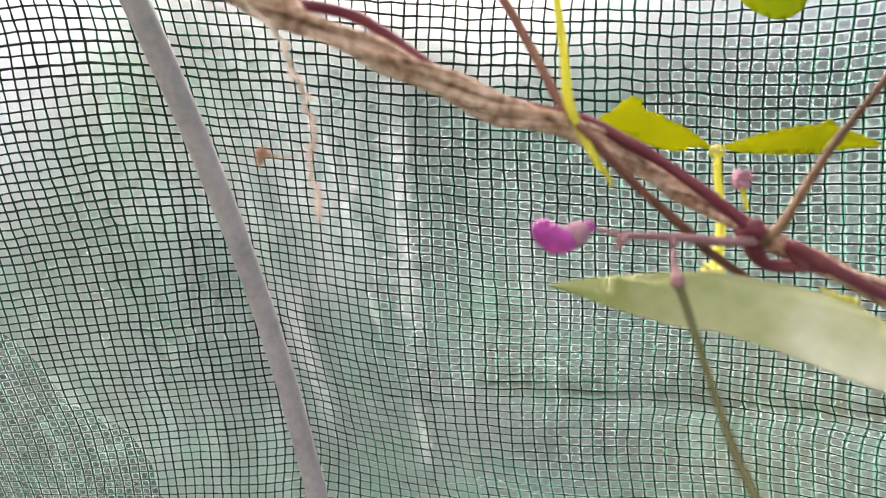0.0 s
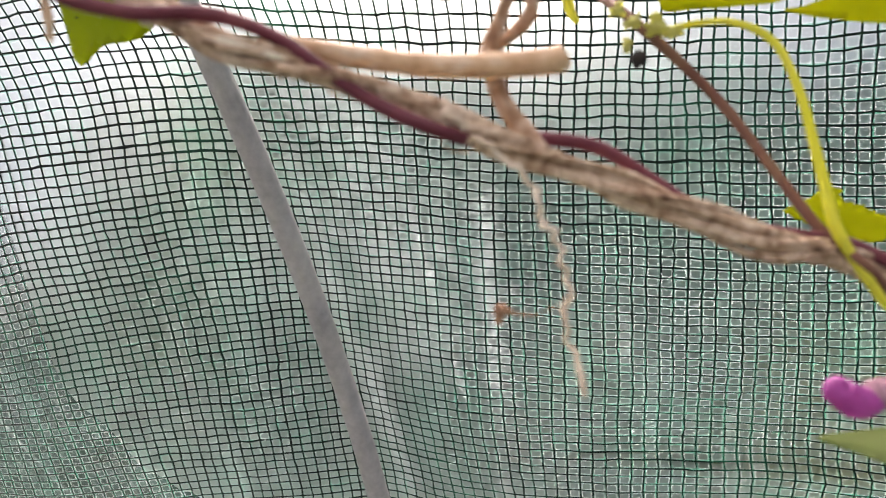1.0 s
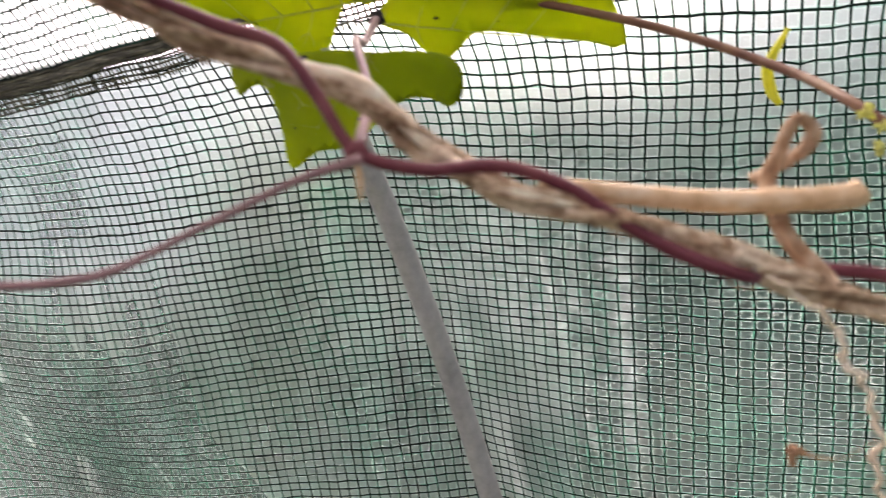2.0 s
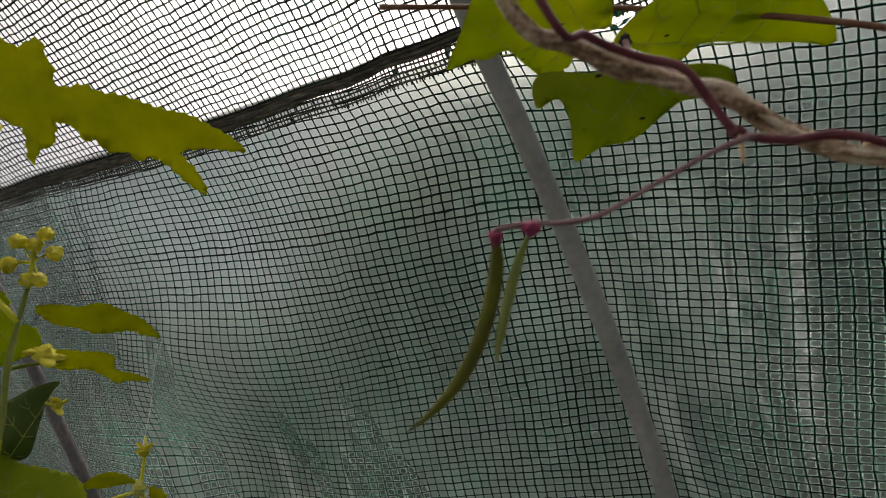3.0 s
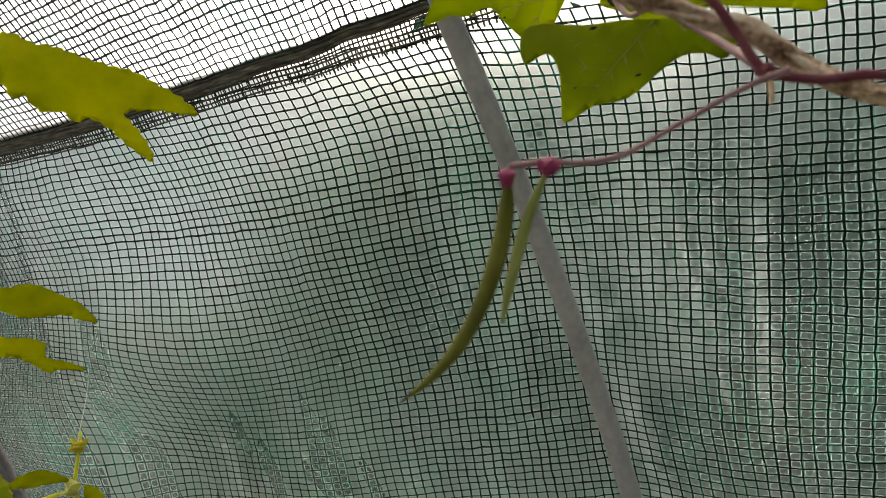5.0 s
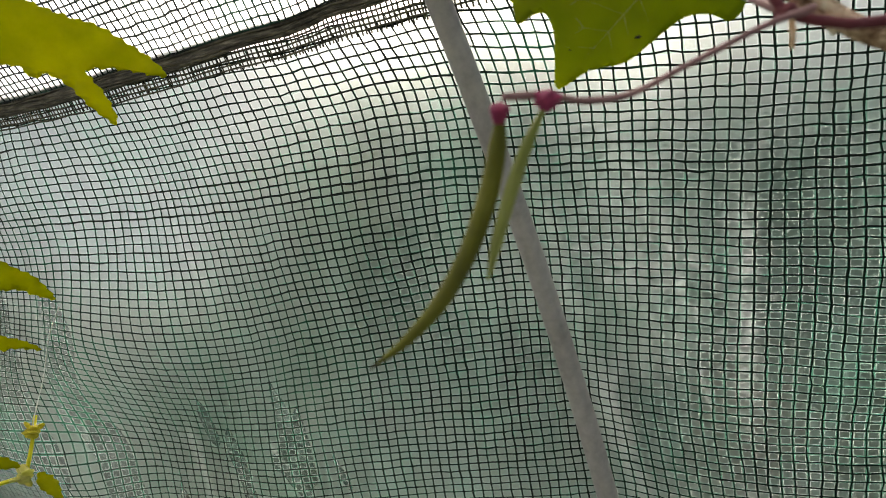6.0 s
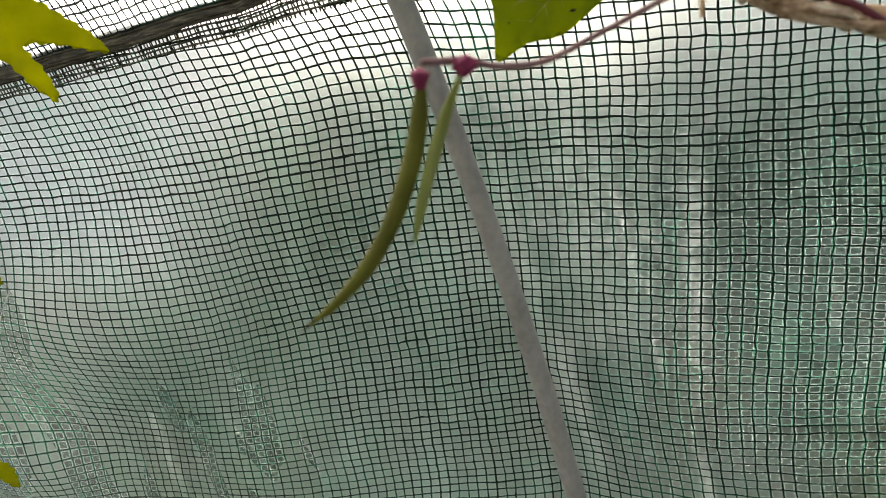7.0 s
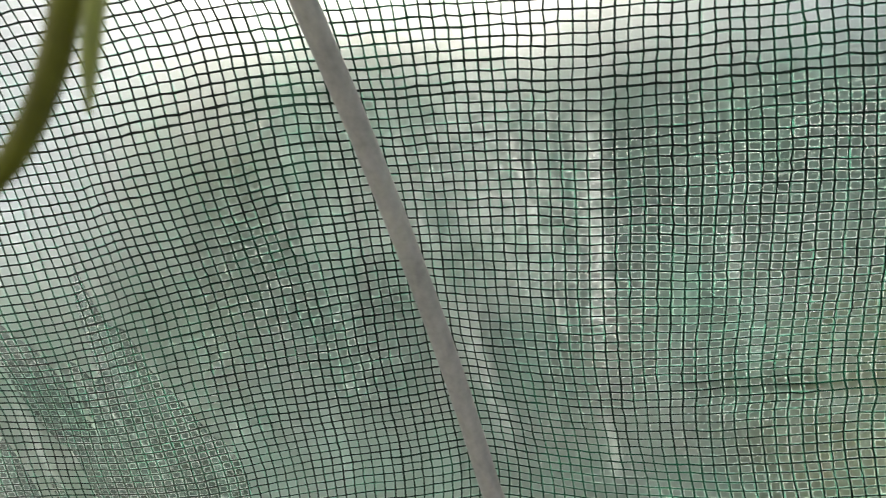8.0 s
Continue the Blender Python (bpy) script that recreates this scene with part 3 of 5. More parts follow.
for i, (x, y, h, r) in enumerate(((-4.0, 3.1, 1.2, 1.0), (-2.9, 3.3, 1.9, 1.1), (-1.6, 2.9, 3.5, 1.0), (-0.6, 3.1, 3.3, 1.1), (0.4, 2.9, 2.6, 1.1), (1.5, 3.1, 3.0, 1.1), (-5.4, 3.3, 0.95, 1.0), (2.7, 3.1, 3.2, 1.2), (-0.1, 4.2, 3.0, 1.4), (-2.0, 4.4, 3.4, 1.4), (2.0, 4.3, 3.3, 1.4), (0.9, 5.2, 3.3, 1.5), (-1.2, 5.3, 3.6, 1.5), (-3.3, 5.2, 2.0, 1.5))):
    shrub((x, y, 0), h, r, 2600, 0.09, i + 3, "dense dark green shrub beyond the film")

shrub((0.98, 1.88, 0), 1.18, 0.40, 4600, 0.042, 61, "low yellow-green bush beyond the film", M_HEDGE_LIGHT)
shrub((-1.72, 2.1, 0), 2.9, 0.48, 2600, 0.07, 62, "tall yellow-green bush beyond the film", M_HEDGE_LIGHT)

for i, (x, y, h, r, c) in enumerate(((0.1, 6.4, 5.8, 2.1, 3600), (2.9, 6.6, 5.4, 2.1, 3400), (-2.8, 6.6, 5.4, 2.2, 1800), (-1.2, 6.9, 6.4, 2.0, 3200))):
    shrub((x, y, 0), h, r, c, 0.12, i + 40, "tall loose green tree crown beyond the shrubs")

# terracotta pot standing on a plank stand outside
bm = bmesh.new()
prof = [(0.0, 0.0), (0.075, 0.0), (0.105, 0.17), (0.118, 0.17), (0.12, 0.205), (0.105, 0.205), (0.10, 0.16), (0.0, 0.16)]
rings = [[bm.verts.new((r * math.cos(a), r * math.sin(a), z)) for a in np.linspace(0, 2 * math.pi, 24, endpoint=False)] if r else [bm.verts.new((0, 0, z))] for r, z in prof]
for a, b in zip(rings, rings[1:]):
    for k in range(24):
        if len(a) == 1:
            bm.faces.new((a[0], b[(k + 1) % 24], b[k]))
        elif len(b) == 1:
            bm.faces.new((a[k], a[(k + 1) % 24], b[0]))
        else:
            bm.faces.new((a[k], a[(k + 1) % 24], b[(k + 1) % 24], b[k]))
for v in bm.verts:
    v.co += Vector((0.10, 1.62, 1.035))
pot = part("flower_pot", bm, M_CLAY)
tagged(pot, "pale terracotta flower pot on a plank stand outside", "flower pot")
stand = empty("plant_stand", (0.08, 1.62, 0))
bm = bmesh.new()
bmesh.ops.create_cube(bm, size=1, matrix=Matrix.Translation((0.08, 1.62, 1.02)) @ Matrix.Diagonal((0.5, 0.28, 0.03, 1)))
bmesh.ops.bevel(bm, geom=bm.edges[:], offset=0.004, segments=2, affect="EDGES")
part("top", bm, M_BARK, stand)
for x in (-0.12, 0.28):
    bm = bmesh.new()
    bmesh.ops.create_cube(bm, size=1, matrix=Matrix.Translation((x, 1.62, 0.5025)) @ Matrix.Diagonal((0.05, 0.24, 1.005, 1)))
    bmesh.ops.bevel(bm, geom=bm.edges[:], offset=0.004, segments=2, affect="EDGES")
    part("leg", bm, M_BARK, stand)
tagged(stand, "weathered plank plant stand outside the film", "plant stand")

# ---- plant curves and leaf outlines ----
ROPE = [(-0.1768, 0.0766, 1.4265), (-0.1631, 0.0956, 1.4183), (-0.1515, 0.1047, 1.4140), (-0.1392, 0.1120, 1.4094), (-0.1278, 0.1163, 1.4058), (-0.1132, 0.1228, 1.3947), (-0.1000, 0.1229, 1.3876), (-0.0904, 0.1271, 1.3858), (-0.0769, 0.1312, 1.3821), (-0.0626, 0.1338, 1.3760), (-0.0460, 0.1406, 1.3714), (-0.0139, 0.1517, 1.3610), (0.0023, 0.1607, 1.3591), (0.0170, 0.1688, 1.3548), (0.0315, 0.1758, 1.3488), (0.0486, 0.1807, 1.3405), (0.0642, 0.1841, 1.3337), (0.0802, 0.1859, 1.3273), (0.0981, 0.1849, 1.3184)]
VINE = [(-0.1711, 0.0783, 1.4244), (-0.1618, 0.0906, 1.4179), (-0.1507, 0.0992, 1.4141), (-0.1414, 0.1039, 1.4115), (-0.1362, 0.1083, 1.4042), (-0.1307, 0.1123, 1.3956), (-0.1204, 0.1150, 1.3927), (-0.1141, 0.1175, 1.3930), (-0.1063, 0.1201, 1.3931), (-0.0983, 0.1228, 1.3920), (-0.0909, 0.1253, 1.3892), (-0.0843, 0.1277, 1.3846), (-0.0760, 0.1297, 1.3794), (-0.0662, 0.1303, 1.3749), (-0.0597, 0.1377, 1.3759), (-0.0523, 0.1404, 1.3772), (-0.0433, 0.1427, 1.3765), (-0.0375, 0.1458, 1.3747), (-0.0309, 0.1488, 1.3709), (-0.0197, 0.1535, 1.3647), (-0.0090, 0.1574, 1.3635), (0.0020, 0.1603, 1.3623), (0.0085, 0.1633, 1.3609), (0.0212, 0.1659, 1.3547), (0.0336, 0.1676, 1.3463), (0.0424, 0.1692, 1.3394)]
NODE_LOOP = [(0.0429, 0.1689, 1.3398), (0.0435, 0.1728, 1.3359), (0.0476, 0.1750, 1.3329), (0.0556, 0.1749, 1.3323), (0.0629, 0.1748, 1.3314)]
STEM_BROWN = [(-0.2636, 0.1728, 1.5112), (-0.1597, 0.2096, 1.5045), (-0.0793, 0.2097, 1.4744), (-0.0411, 0.1916, 1.4416), (-0.0310, 0.1684, 1.4161), (-0.0143, 0.1681, 1.3961), (-0.0057, 0.1652, 1.3792), (-0.0000, 0.1604, 1.3646), (0.0048, 0.1558, 1.3565), (0.0156, 0.1636, 1.3487), (0.0269, 0.1699, 1.3410), (0.0361, 0.1756, 1.3349), (0.0454, 0.1804, 1.3300), (0.0569, 0.1839, 1.3214), (0.0670, 0.1870, 1.3109)]
STEM_RIGHT = [(0.0444, 0.1686, 1.3372), (0.0490, 0.1704, 1.3405), (0.0544, 0.1707, 1.3485), (0.0611, 0.1686, 1.3596), (0.0695, 0.1639, 1.3719), (0.0777, 0.1555, 1.3876)]
TENDRIL_GREEN = [(-0.0264, 0.1664, 1.4098), (-0.0183, 0.1621, 1.4089), (-0.0119, 0.1586, 1.4065), (-0.0058, 0.1566, 1.4007), (-0.0021, 0.1571, 1.3907), (-0.0004, 0.1577, 1.3807), (0.0005, 0.1575, 1.3719), (0.0014, 0.1567, 1.3627), (0.0065, 0.1561, 1.3512), (0.0088, 0.1578, 1.3492), (0.0105, 0.1597, 1.3467)]
TENDRIL_TOP = [(-0.0355, 0.1965, 1.4551), (-0.0400, 0.2019, 1.4477), (-0.0393, 0.2050, 1.4414), (-0.0372, 0.2063, 1.4375)]
TWIG = [(-0.0956, 0.1262, 1.3906), (-0.0881, 0.1292, 1.3899), (-0.0785, 0.1318, 1.3889), (-0.0680, 0.1334, 1.3878), (-0.0577, 0.1335, 1.3873), (-0.0495, 0.1329, 1.3871), (-0.0477, 0.1331, 1.3877)]
LOOP = [(-0.0518, 0.1382, 1.3734), (-0.0543, 0.1383, 1.3778), (-0.0575, 0.1378, 1.3831), (-0.0591, 0.1366, 1.3885), (-0.0595, 0.1361, 1.3918), (-0.0578, 0.1349, 1.3954), (-0.0561, 0.1335, 1.3993), (-0.0543, 0.1332, 1.4009), (-0.0522, 0.1347, 1.3991), (-0.0532, 0.1370, 1.3970), (-0.0568, 0.1395, 1.3952), (-0.0607, 0.1416, 1.3938)]
DRY = [(-0.0668, 0.1295, 1.3801), (-0.0636, 0.1318, 1.3754), (-0.0596, 0.1329, 1.3732), (-0.0549, 0.1340, 1.3694), (-0.0522, 0.1352, 1.3655), (-0.0514, 0.1365, 1.3618), (-0.0492, 0.1374, 1.3585), (-0.0482, 0.1384, 1.3543), (-0.0477, 0.1393, 1.3506), (-0.0485, 0.1405, 1.3461), (-0.0469, 0.1408, 1.3411)]
DRYTIP = [(-0.0469, 0.1408, 1.3411), (-0.0463, 0.1404, 1.3379), (-0.0459, 0.1400, 1.3348)]
DEBRIS = [(-0.0472, 0.1408, 1.3511), (-0.0520, 0.1420, 1.3478), (-0.0560, 0.1427, 1.3479), (-0.0585, 0.1431, 1.3486), (-0.0590, 0.1432, 1.3462)]
STALK_DOWN = [(0.0225, 0.1600, 1.3348), (0.0219, 0.1569, 1.3300), (0.0215, 0.1536, 1.3263), (0.0231, 0.1496, 1.3164), (0.0243, 0.1449, 1.3067), (0.0254, 0.1394, 1.2975), (0.0268, 0.1331, 1.2896)]
RACHIS = [(0.0432, 0.1692, 1.3373), (0.0365, 0.1666, 1.3364), (0.0285, 0.1641, 1.3365), (0.0228, 0.1607, 1.3363), (0.0130, 0.1581, 1.3362), (0.0066, 0.1542, 1.3365)]
FLOWER = [(0.0050, 0.1513, 1.3371), (0.0028, 0.1513, 1.3359), (0.0006, 0.1512, 1.3343), (-0.0021, 0.1510, 1.3339), (-0.0047, 0.1504, 1.3357), (-0.0052, 0.1495, 1.3375)]
BUD_A = [(0.0125, 0.1552, 1.3356), (0.0113, 0.1556, 1.3347), (0.0103, 0.1561, 1.3327)]
BUD_B = [(0.0224, 0.1587, 1.3360), (0.0223, 0.1591, 1.3337)]
SIDE_BUD = [(0.0445, 0.1760, 1.3454), (0.0441, 0.1765, 1.3491), (0.0436, 0.1770, 1.3523)]
TRI_STALK = [(0.0490, 0.2109, 1.3314), (0.0522, 0.2144, 1.3417), (0.0545, 0.2177, 1.3524), (0.0550, 0.2205, 1.3653), (0.0563, 0.2237, 1.3738)]
NODE_PET = [(-0.1305, 0.1143, 1.3963), (-0.1360, 0.1330, 1.4175), (-0.1435, 0.1540, 1.4420), (-0.1517, 0.1772, 1.4570), (-0.1568, 0.1970, 1.4790)]
PEDUNCLE = [(-0.1248, 0.1075, 1.3907), (-0.1330, 0.1054, 1.3863), (-0.1445, 0.1040, 1.3793), (-0.1559, 0.1010, 1.3730), (-0.1643, 0.0963, 1.3705), (-0.1702, 0.0909, 1.3696), (-0.1772, 0.0853, 1.3674)]
POD_A = [(-0.1786, 0.0892, 1.3687), (-0.1801, 0.0941, 1.3626), (-0.1833, 0.0987, 1.3536), (-0.1883, 0.1022, 1.3434), (-0.1946, 0.1043, 1.3342), (-0.2017, 0.1050, 1.3272), (-0.2077, 0.1057, 1.3231)]
POD_B = [(-0.1700, 0.0893, 1.3679), (-0.1744, 0.0936, 1.3619), (-0.1782, 0.0977, 1.3549), (-0.1821, 0.1016, 1.3456), (-0.1846, 0.1049, 1.3390)]
NODE_STUB = [(-0.1281, 0.0985, 1.3814), (-0.1278, 0.0998, 1.3781), (-0.1280, 0.1011, 1.3748)]
Y_STEM = [(-0.6064, 0.2437, 1.4286), (-0.6006, 0.2366, 1.3878), (-0.5911, 0.2293, 1.3539), (-0.5778, 0.2238, 1.3079), (-0.5675, 0.2074, 1.2709)]
Y_PET1 = [(-0.5390, 0.1430, 1.4488), (-0.5160, 0.1476, 1.4735), (-0.4993, 0.1468, 1.4853)]
Y_SPIKE = [(-0.6004, 0.2391, 1.4139), (-0.5975, 0.2371, 1.4330), (-0.5948, 0.2351, 1.4478), (-0.5905, 0.2393, 1.4537)]
Y_FILA = [(-0.5990, 0.3644, 1.3878), (-0.6106, 0.3697, 1.3638), (-0.6186, 0.3778, 1.3333), (-0.6271, 0.3830, 1.3026), (-0.6337, 0.3897, 1.2870)]
Y_BUDSTEM = [(-0.6345, 0.3897, 1.3023), (-0.6331, 0.3899, 1.2819), (-0.6318, 0.3885, 1.2571)]
Y_RUN = [(-0.6464, 0.2711, 1.2721), (-0.6437, 0.3085, 1.2548), (-0.6389, 0.3472, 1.2479), (-0.6336, 0.3860, 1.2543)]
Y_BRANCH = [(-0.5987, 0.2360, 1.3546), (-0.5996, 0.2527, 1.3591), (-0.5952, 0.2763, 1.3637)]
Y_BALLS = [(-0.6005, 0.2260, 1.4470), (-0.5903, 0.2389, 1.4550), (-0.5889, 0.2469, 1.4419), (-0.6056, 0.2249, 1.4298), (-0.6000, 0.2378, 1.4202), (-0.5964, 0.2433, 1.4205), (-0.6115, 0.2169, 1.4235), (-0.5954, 0.2349, 1.4460)]
Y_FLOWER = (-0.5874, 0.2521, 1.3657)
Y_FLOWER2 = (-0.6284, 0.3845, 1.2552)
Y_BUD = (-0.6339, 0.3896, 1.2895)
Y_LOWFL = (-0.5902, 0.2689, 1.3290)
Y_LEFTFL = (-0.6152, 0.2257, 1.3687)
TRI_BASE = (0.0492, 0.2085, 1.3329)
BLACKBUD = (-0.0298, 0.1631, 1.4023)
CL1 = (-0.0333, 0.1633, 1.4137)
CL2 = (-0.0304, 0.1619, 1.4100)
CL3 = (-0.0263, 0.1594, 1.4075)
CL4 = (-0.0239, 0.1584, 1.4052)
CL5 = (-0.0317, 0.1643, 1.4063)
YB1 = (0.0581, 0.1689, 1.3250)
YB2 = (0.0616, 0.1681, 1.3235)
LEAF_TERM = ((-0.1422, 0.1633, 1.4472), (-0.1764, 0.1865, 1.4259), (-0.1308, -0.7678, -0.6272), [(0.0, 0.0), (5.7, -7.5), (15.4, -17.3), (24.4, -29.6), (30.2, -33.0), (35.4, -30.6), (38.9, -25.3), (33.2, -23.0), (30.2, -20.0), (33.0, -13.8), (40.8, -6.4), (46.5, -0.0), (34.2, 3.6), (24.0, 11.0), (11.6, 13.0), (2.8, 15.0), (-2.3, 20.1), (-4.3, 25.4), (-9.2, 25.9), (-14.0, 21.7), (-13.6, 16.3), (-7.6, 7.7)])
LEAF_LEFT = ((-0.1633, 0.2134, 1.4884), (-0.2342, 0.1870, 1.4678), (0.3808, -0.3586, -0.8523), [(0.0, 0.0), (12.8, 0.1), (20.6, 14.4), (24.2, 15.0), (27.7, 21.8), (35.8, 15.3), (43.1, 6.4), (50.0, -2.3), (59.4, 0.1), (67.5, -2.0), (78.8, -0.1), (69.4, -16.5), (62.2, -30.1), (55.6, -43.0), (38.7, -51.2), (17.7, -41.9), (3.6, -25.5)])
LEAF_RIGHT = ((-0.1633, 0.2134, 1.4884), (-0.0764, 0.2266, 1.4742), (-0.0627, -0.5125, -0.8564), [(0.0, 0.0), (2.9, 7.3), (13.7, 18.4), (29.8, 29.2), (50.5, 34.2), (67.8, 29.7), (77.7, 20.7), (89.0, -0.0), (72.8, 0.1), (58.4, 0.5), (42.6, 0.9), (35.3, -1.0), (30.2, -7.1), (25.9, -10.8), (18.0, -8.7), (11.3, -3.0)])
TRI_LEFT = ((0.0546, 0.2242, 1.3743), (0.0191, 0.2194, 1.3816), (-0.1079, -0.5043, -0.8568), [(0.0, 0.0), (4.8, 0.8), (8.9, 3.8), (16.5, 3.6), (26.5, 2.2), (36.6, -0.0), (33.9, -4.7), (32.2, -9.3), (30.1, -11.3), (27.4, -10.7), (25.3, -7.6), (19.6, -7.0), (11.6, -5.4), (5.0, -3.2)])
TRI_RIGHT = ((0.0580, 0.2230, 1.3740), (0.0970, 0.2096, 1.3711), (-0.2351, -0.5012, -0.8328), [(0.0, 0.0), (4.5, 3.7), (10.5, 6.0), (17.7, 7.5), (24.7, 8.3), (26.9, 10.4), (29.3, 7.5), (35.0, 4.3), (41.4, 0.0), (33.2, -1.4), (21.8, -2.6), (11.1, -1.7)])
LEAF_PALE = ((0.0690, 0.1565, 1.3103), (-0.0015, 0.1663, 1.3273), (-0.0307, -0.9153, 0.4016), [(0.7, -5.7), (8.1, -9.4), (14.0, -11.4), (24.6, -12.7), (35.7, -12.1), (47.2, -9.7), (58.8, -5.9), (66.9, -2.8), (73.2, 0.0), (67.3, 1.0), (59.6, 2.6), (51.2, 2.9), (44.2, 2.8), (37.5, 2.1), (29.8, 2.8), (21.5, 4.0), (13.7, 5.4), (7.5, 6.1), (-0.4, 6.7)])
LEAF_UPR = ((0.0680, 0.1888, 1.4167), (0.0543, 0.2020, 1.4161), (-0.4724, -0.5265, -0.7069), [(16.0, -14.7), (19.2, -6.7), (19.8, -2.0), (18.8, 3.5), (16.4, 8.8), (10.3, 14.0), (2.5, 11.1), (-1.2, -5.3)])
LEAF_UPR2 = ((0.0019, 0.1628, 1.4188), (-0.0201, 0.1784, 1.4225), (-0.3664, -0.3100, -0.8773), [(24.7, -12.7), (25.9, -7.2), (27.8, 0.4), (22.0, 1.8), (15.8, 3.0), (10.8, 3.9), (1.5, 5.0), (-1.3, -3.6), (11.3, -13.9)])
LEAF_UPR3 = ((0.0293, 0.1693, 1.4137), (0.0071, 0.1792, 1.4197), (-0.4117, -0.4349, -0.8009), [(25.6, -0.1), (21.7, -1.0), (15.4, -3.7), (3.6, -5.2), (-0.9, 0.0), (0.2, 5.1), (6.3, 3.8), (12.7, 2.6), (19.3, 1.5)])
Y_LEAF1 = ((-0.4834, 0.1373, 1.4776), (-0.3720, 0.2047, 1.4668), (0.3981, -0.7440, -0.5366), [(0.0, 0.0), (-7.5, 12.1), (-7.3, 27.2), (-5.4, 39.2), (0.5, 43.4), (8.4, 40.4), (17.4, 46.2), (23.3, 44.1), (23.8, 37.1), (28.0, 32.2), (26.9, 25.4), (32.5, 22.5), (43.1, 25.6), (51.9, 22.4), (62.6, 22.2), (74.9, 19.7), (87.4, 17.5), (98.6, 17.0), (109.9, 12.4), (123.1, 6.1), (130.6, 0.0), (116.7, -0.6), (105.2, -1.2), (94.6, -4.9), (103.9, -14.5), (109.8, -28.1), (97.5, -21.0), (87.5, -13.3), (77.8, -9.6), (71.4, -13.0), (65.7, -8.4), (55.6, -9.6), (48.0, -2.8), (43.3, -5.6), (37.5, 1.8), (28.6, 3.3), (25.7, -9.2), (18.5, -13.2), (13.5, -22.7), (10.4, -10.9), (7.9, -2.3)])
Y_LEAF2 = ((-0.5824, 0.2354, 1.3948), (-0.5309, 0.3030, 1.3810), (0.6178, -0.5794, -0.5316), [(-0.5, 2.2), (12.7, 8.7), (27.2, 11.4), (39.4, 17.0), (55.8, 15.1), (71.2, 10.9), (86.0, 0.0), (74.3, -0.7), (63.7, 0.4), (50.7, -4.5), (39.4, -7.3), (27.3, -5.4), (12.4, -6.6)])
Y_LEAF3 = ((-0.6090, 0.2565, 1.3605), (-0.5566, 0.3204, 1.3488), (0.6505, -0.6151, -0.4455), [(0.9, 4.9), (14.6, 13.2), (29.9, 15.1), (43.6, 16.8), (53.5, 14.9), (56.5, 5.5), (69.5, 4.2), (83.5, 0.0), (66.8, -2.4), (59.1, -5.9), (40.6, 2.4), (21.6, -2.1)])
Y_LEAF4 = ((-0.6139, 0.2468, 1.3727), (-0.6249, 0.2170, 1.3951), (0.8432, -0.4841, -0.2340), [(14.8, -9.9), (0.8, -16.3), (-12.7, -7.9), (-7.5, 7.6), (1.7, 23.2), (23.9, 19.9), (33.0, 5.9), (40.5, -21.1), (46.0, -21.8), (28.1, -20.9)])
Y_DARK = ((-0.6028, 0.2488, 1.2931), (-0.5900, 0.2682, 1.3471), (0.8330, -0.5533, 0.0001), [(58.7, 0.0), (51.1, 10.4), (39.9, 18.2), (28.7, 23.5), (14.5, 21.5), (-3.5, 14.3), (-2.9, 2.2), (3.8, -9.7), (17.8, -7.4), (33.3, -2.4), (45.5, 0.7)])
Y_LOW1 = ((-0.5699, 0.2359, 1.2465), (-0.5896, 0.2401, 1.2958), (0.7825, -0.5114, 0.3552), [(43.1, 31.2), (54.4, 19.3), (54.8, 4.9), (44.4, -10.0), (38.4, -27.0), (29.6, -40.8), (12.1, -47.1), (-11.9, -49.2), (-12.3, -6.2), (3.2, 29.9)])
Y_LOW2 = ((-0.6306, 0.3278, 1.2640), (-0.6041, 0.3589, 1.2668), (0.7623, -0.6371, -0.1145), [(0.0, -0.9), (10.2, 7.1), (23.0, 9.5), (36.4, 3.3), (41.0, -1.0), (25.6, -1.6), (14.9, -2.7)])
Y_LOW3 = ((-0.6296, 0.3913, 1.2594), (-0.6113, 0.4072, 1.2364), (0.7282, -0.6763, 0.1109), [(4.8, 2.3), (18.5, 6.5), (33.5, 0.0), (22.4, -3.2), (12.4, -4.2)])
Y_EDGE = ((-0.5253, 0.1397, 1.4595), (-0.5191, 0.1560, 1.4537), (0.8480, -0.4337, -0.3046), [(-0.9, 7.2), (9.3, 5.3), (18.4, -0.0), (12.2, -5.9), (3.1, -5.8)])

def moved(spec, dx, dy, dz):
    """The same blade, hung a little elsewhere."""
    base, tip, face, ring = spec
    return tuple(a + d for a, d in zip(base, (dx, dy, dz))), tuple(a + d for a, d in zip(tip, (dx, dy, dz))), face, ring


def eased(points, dx, dy, dz, x0, x1):
    """The same curve, moved fully where x is under x0 and not at all past x1."""
    out = []
    for x, y, z in points:
        k = min(1.0, max(0.0, (x1 - x) / (x1 - x0)))
        k = k * k * (3 - 2 * k)
        out.append((x + dx * k, y + dy * k, z + dz * k))
    return out


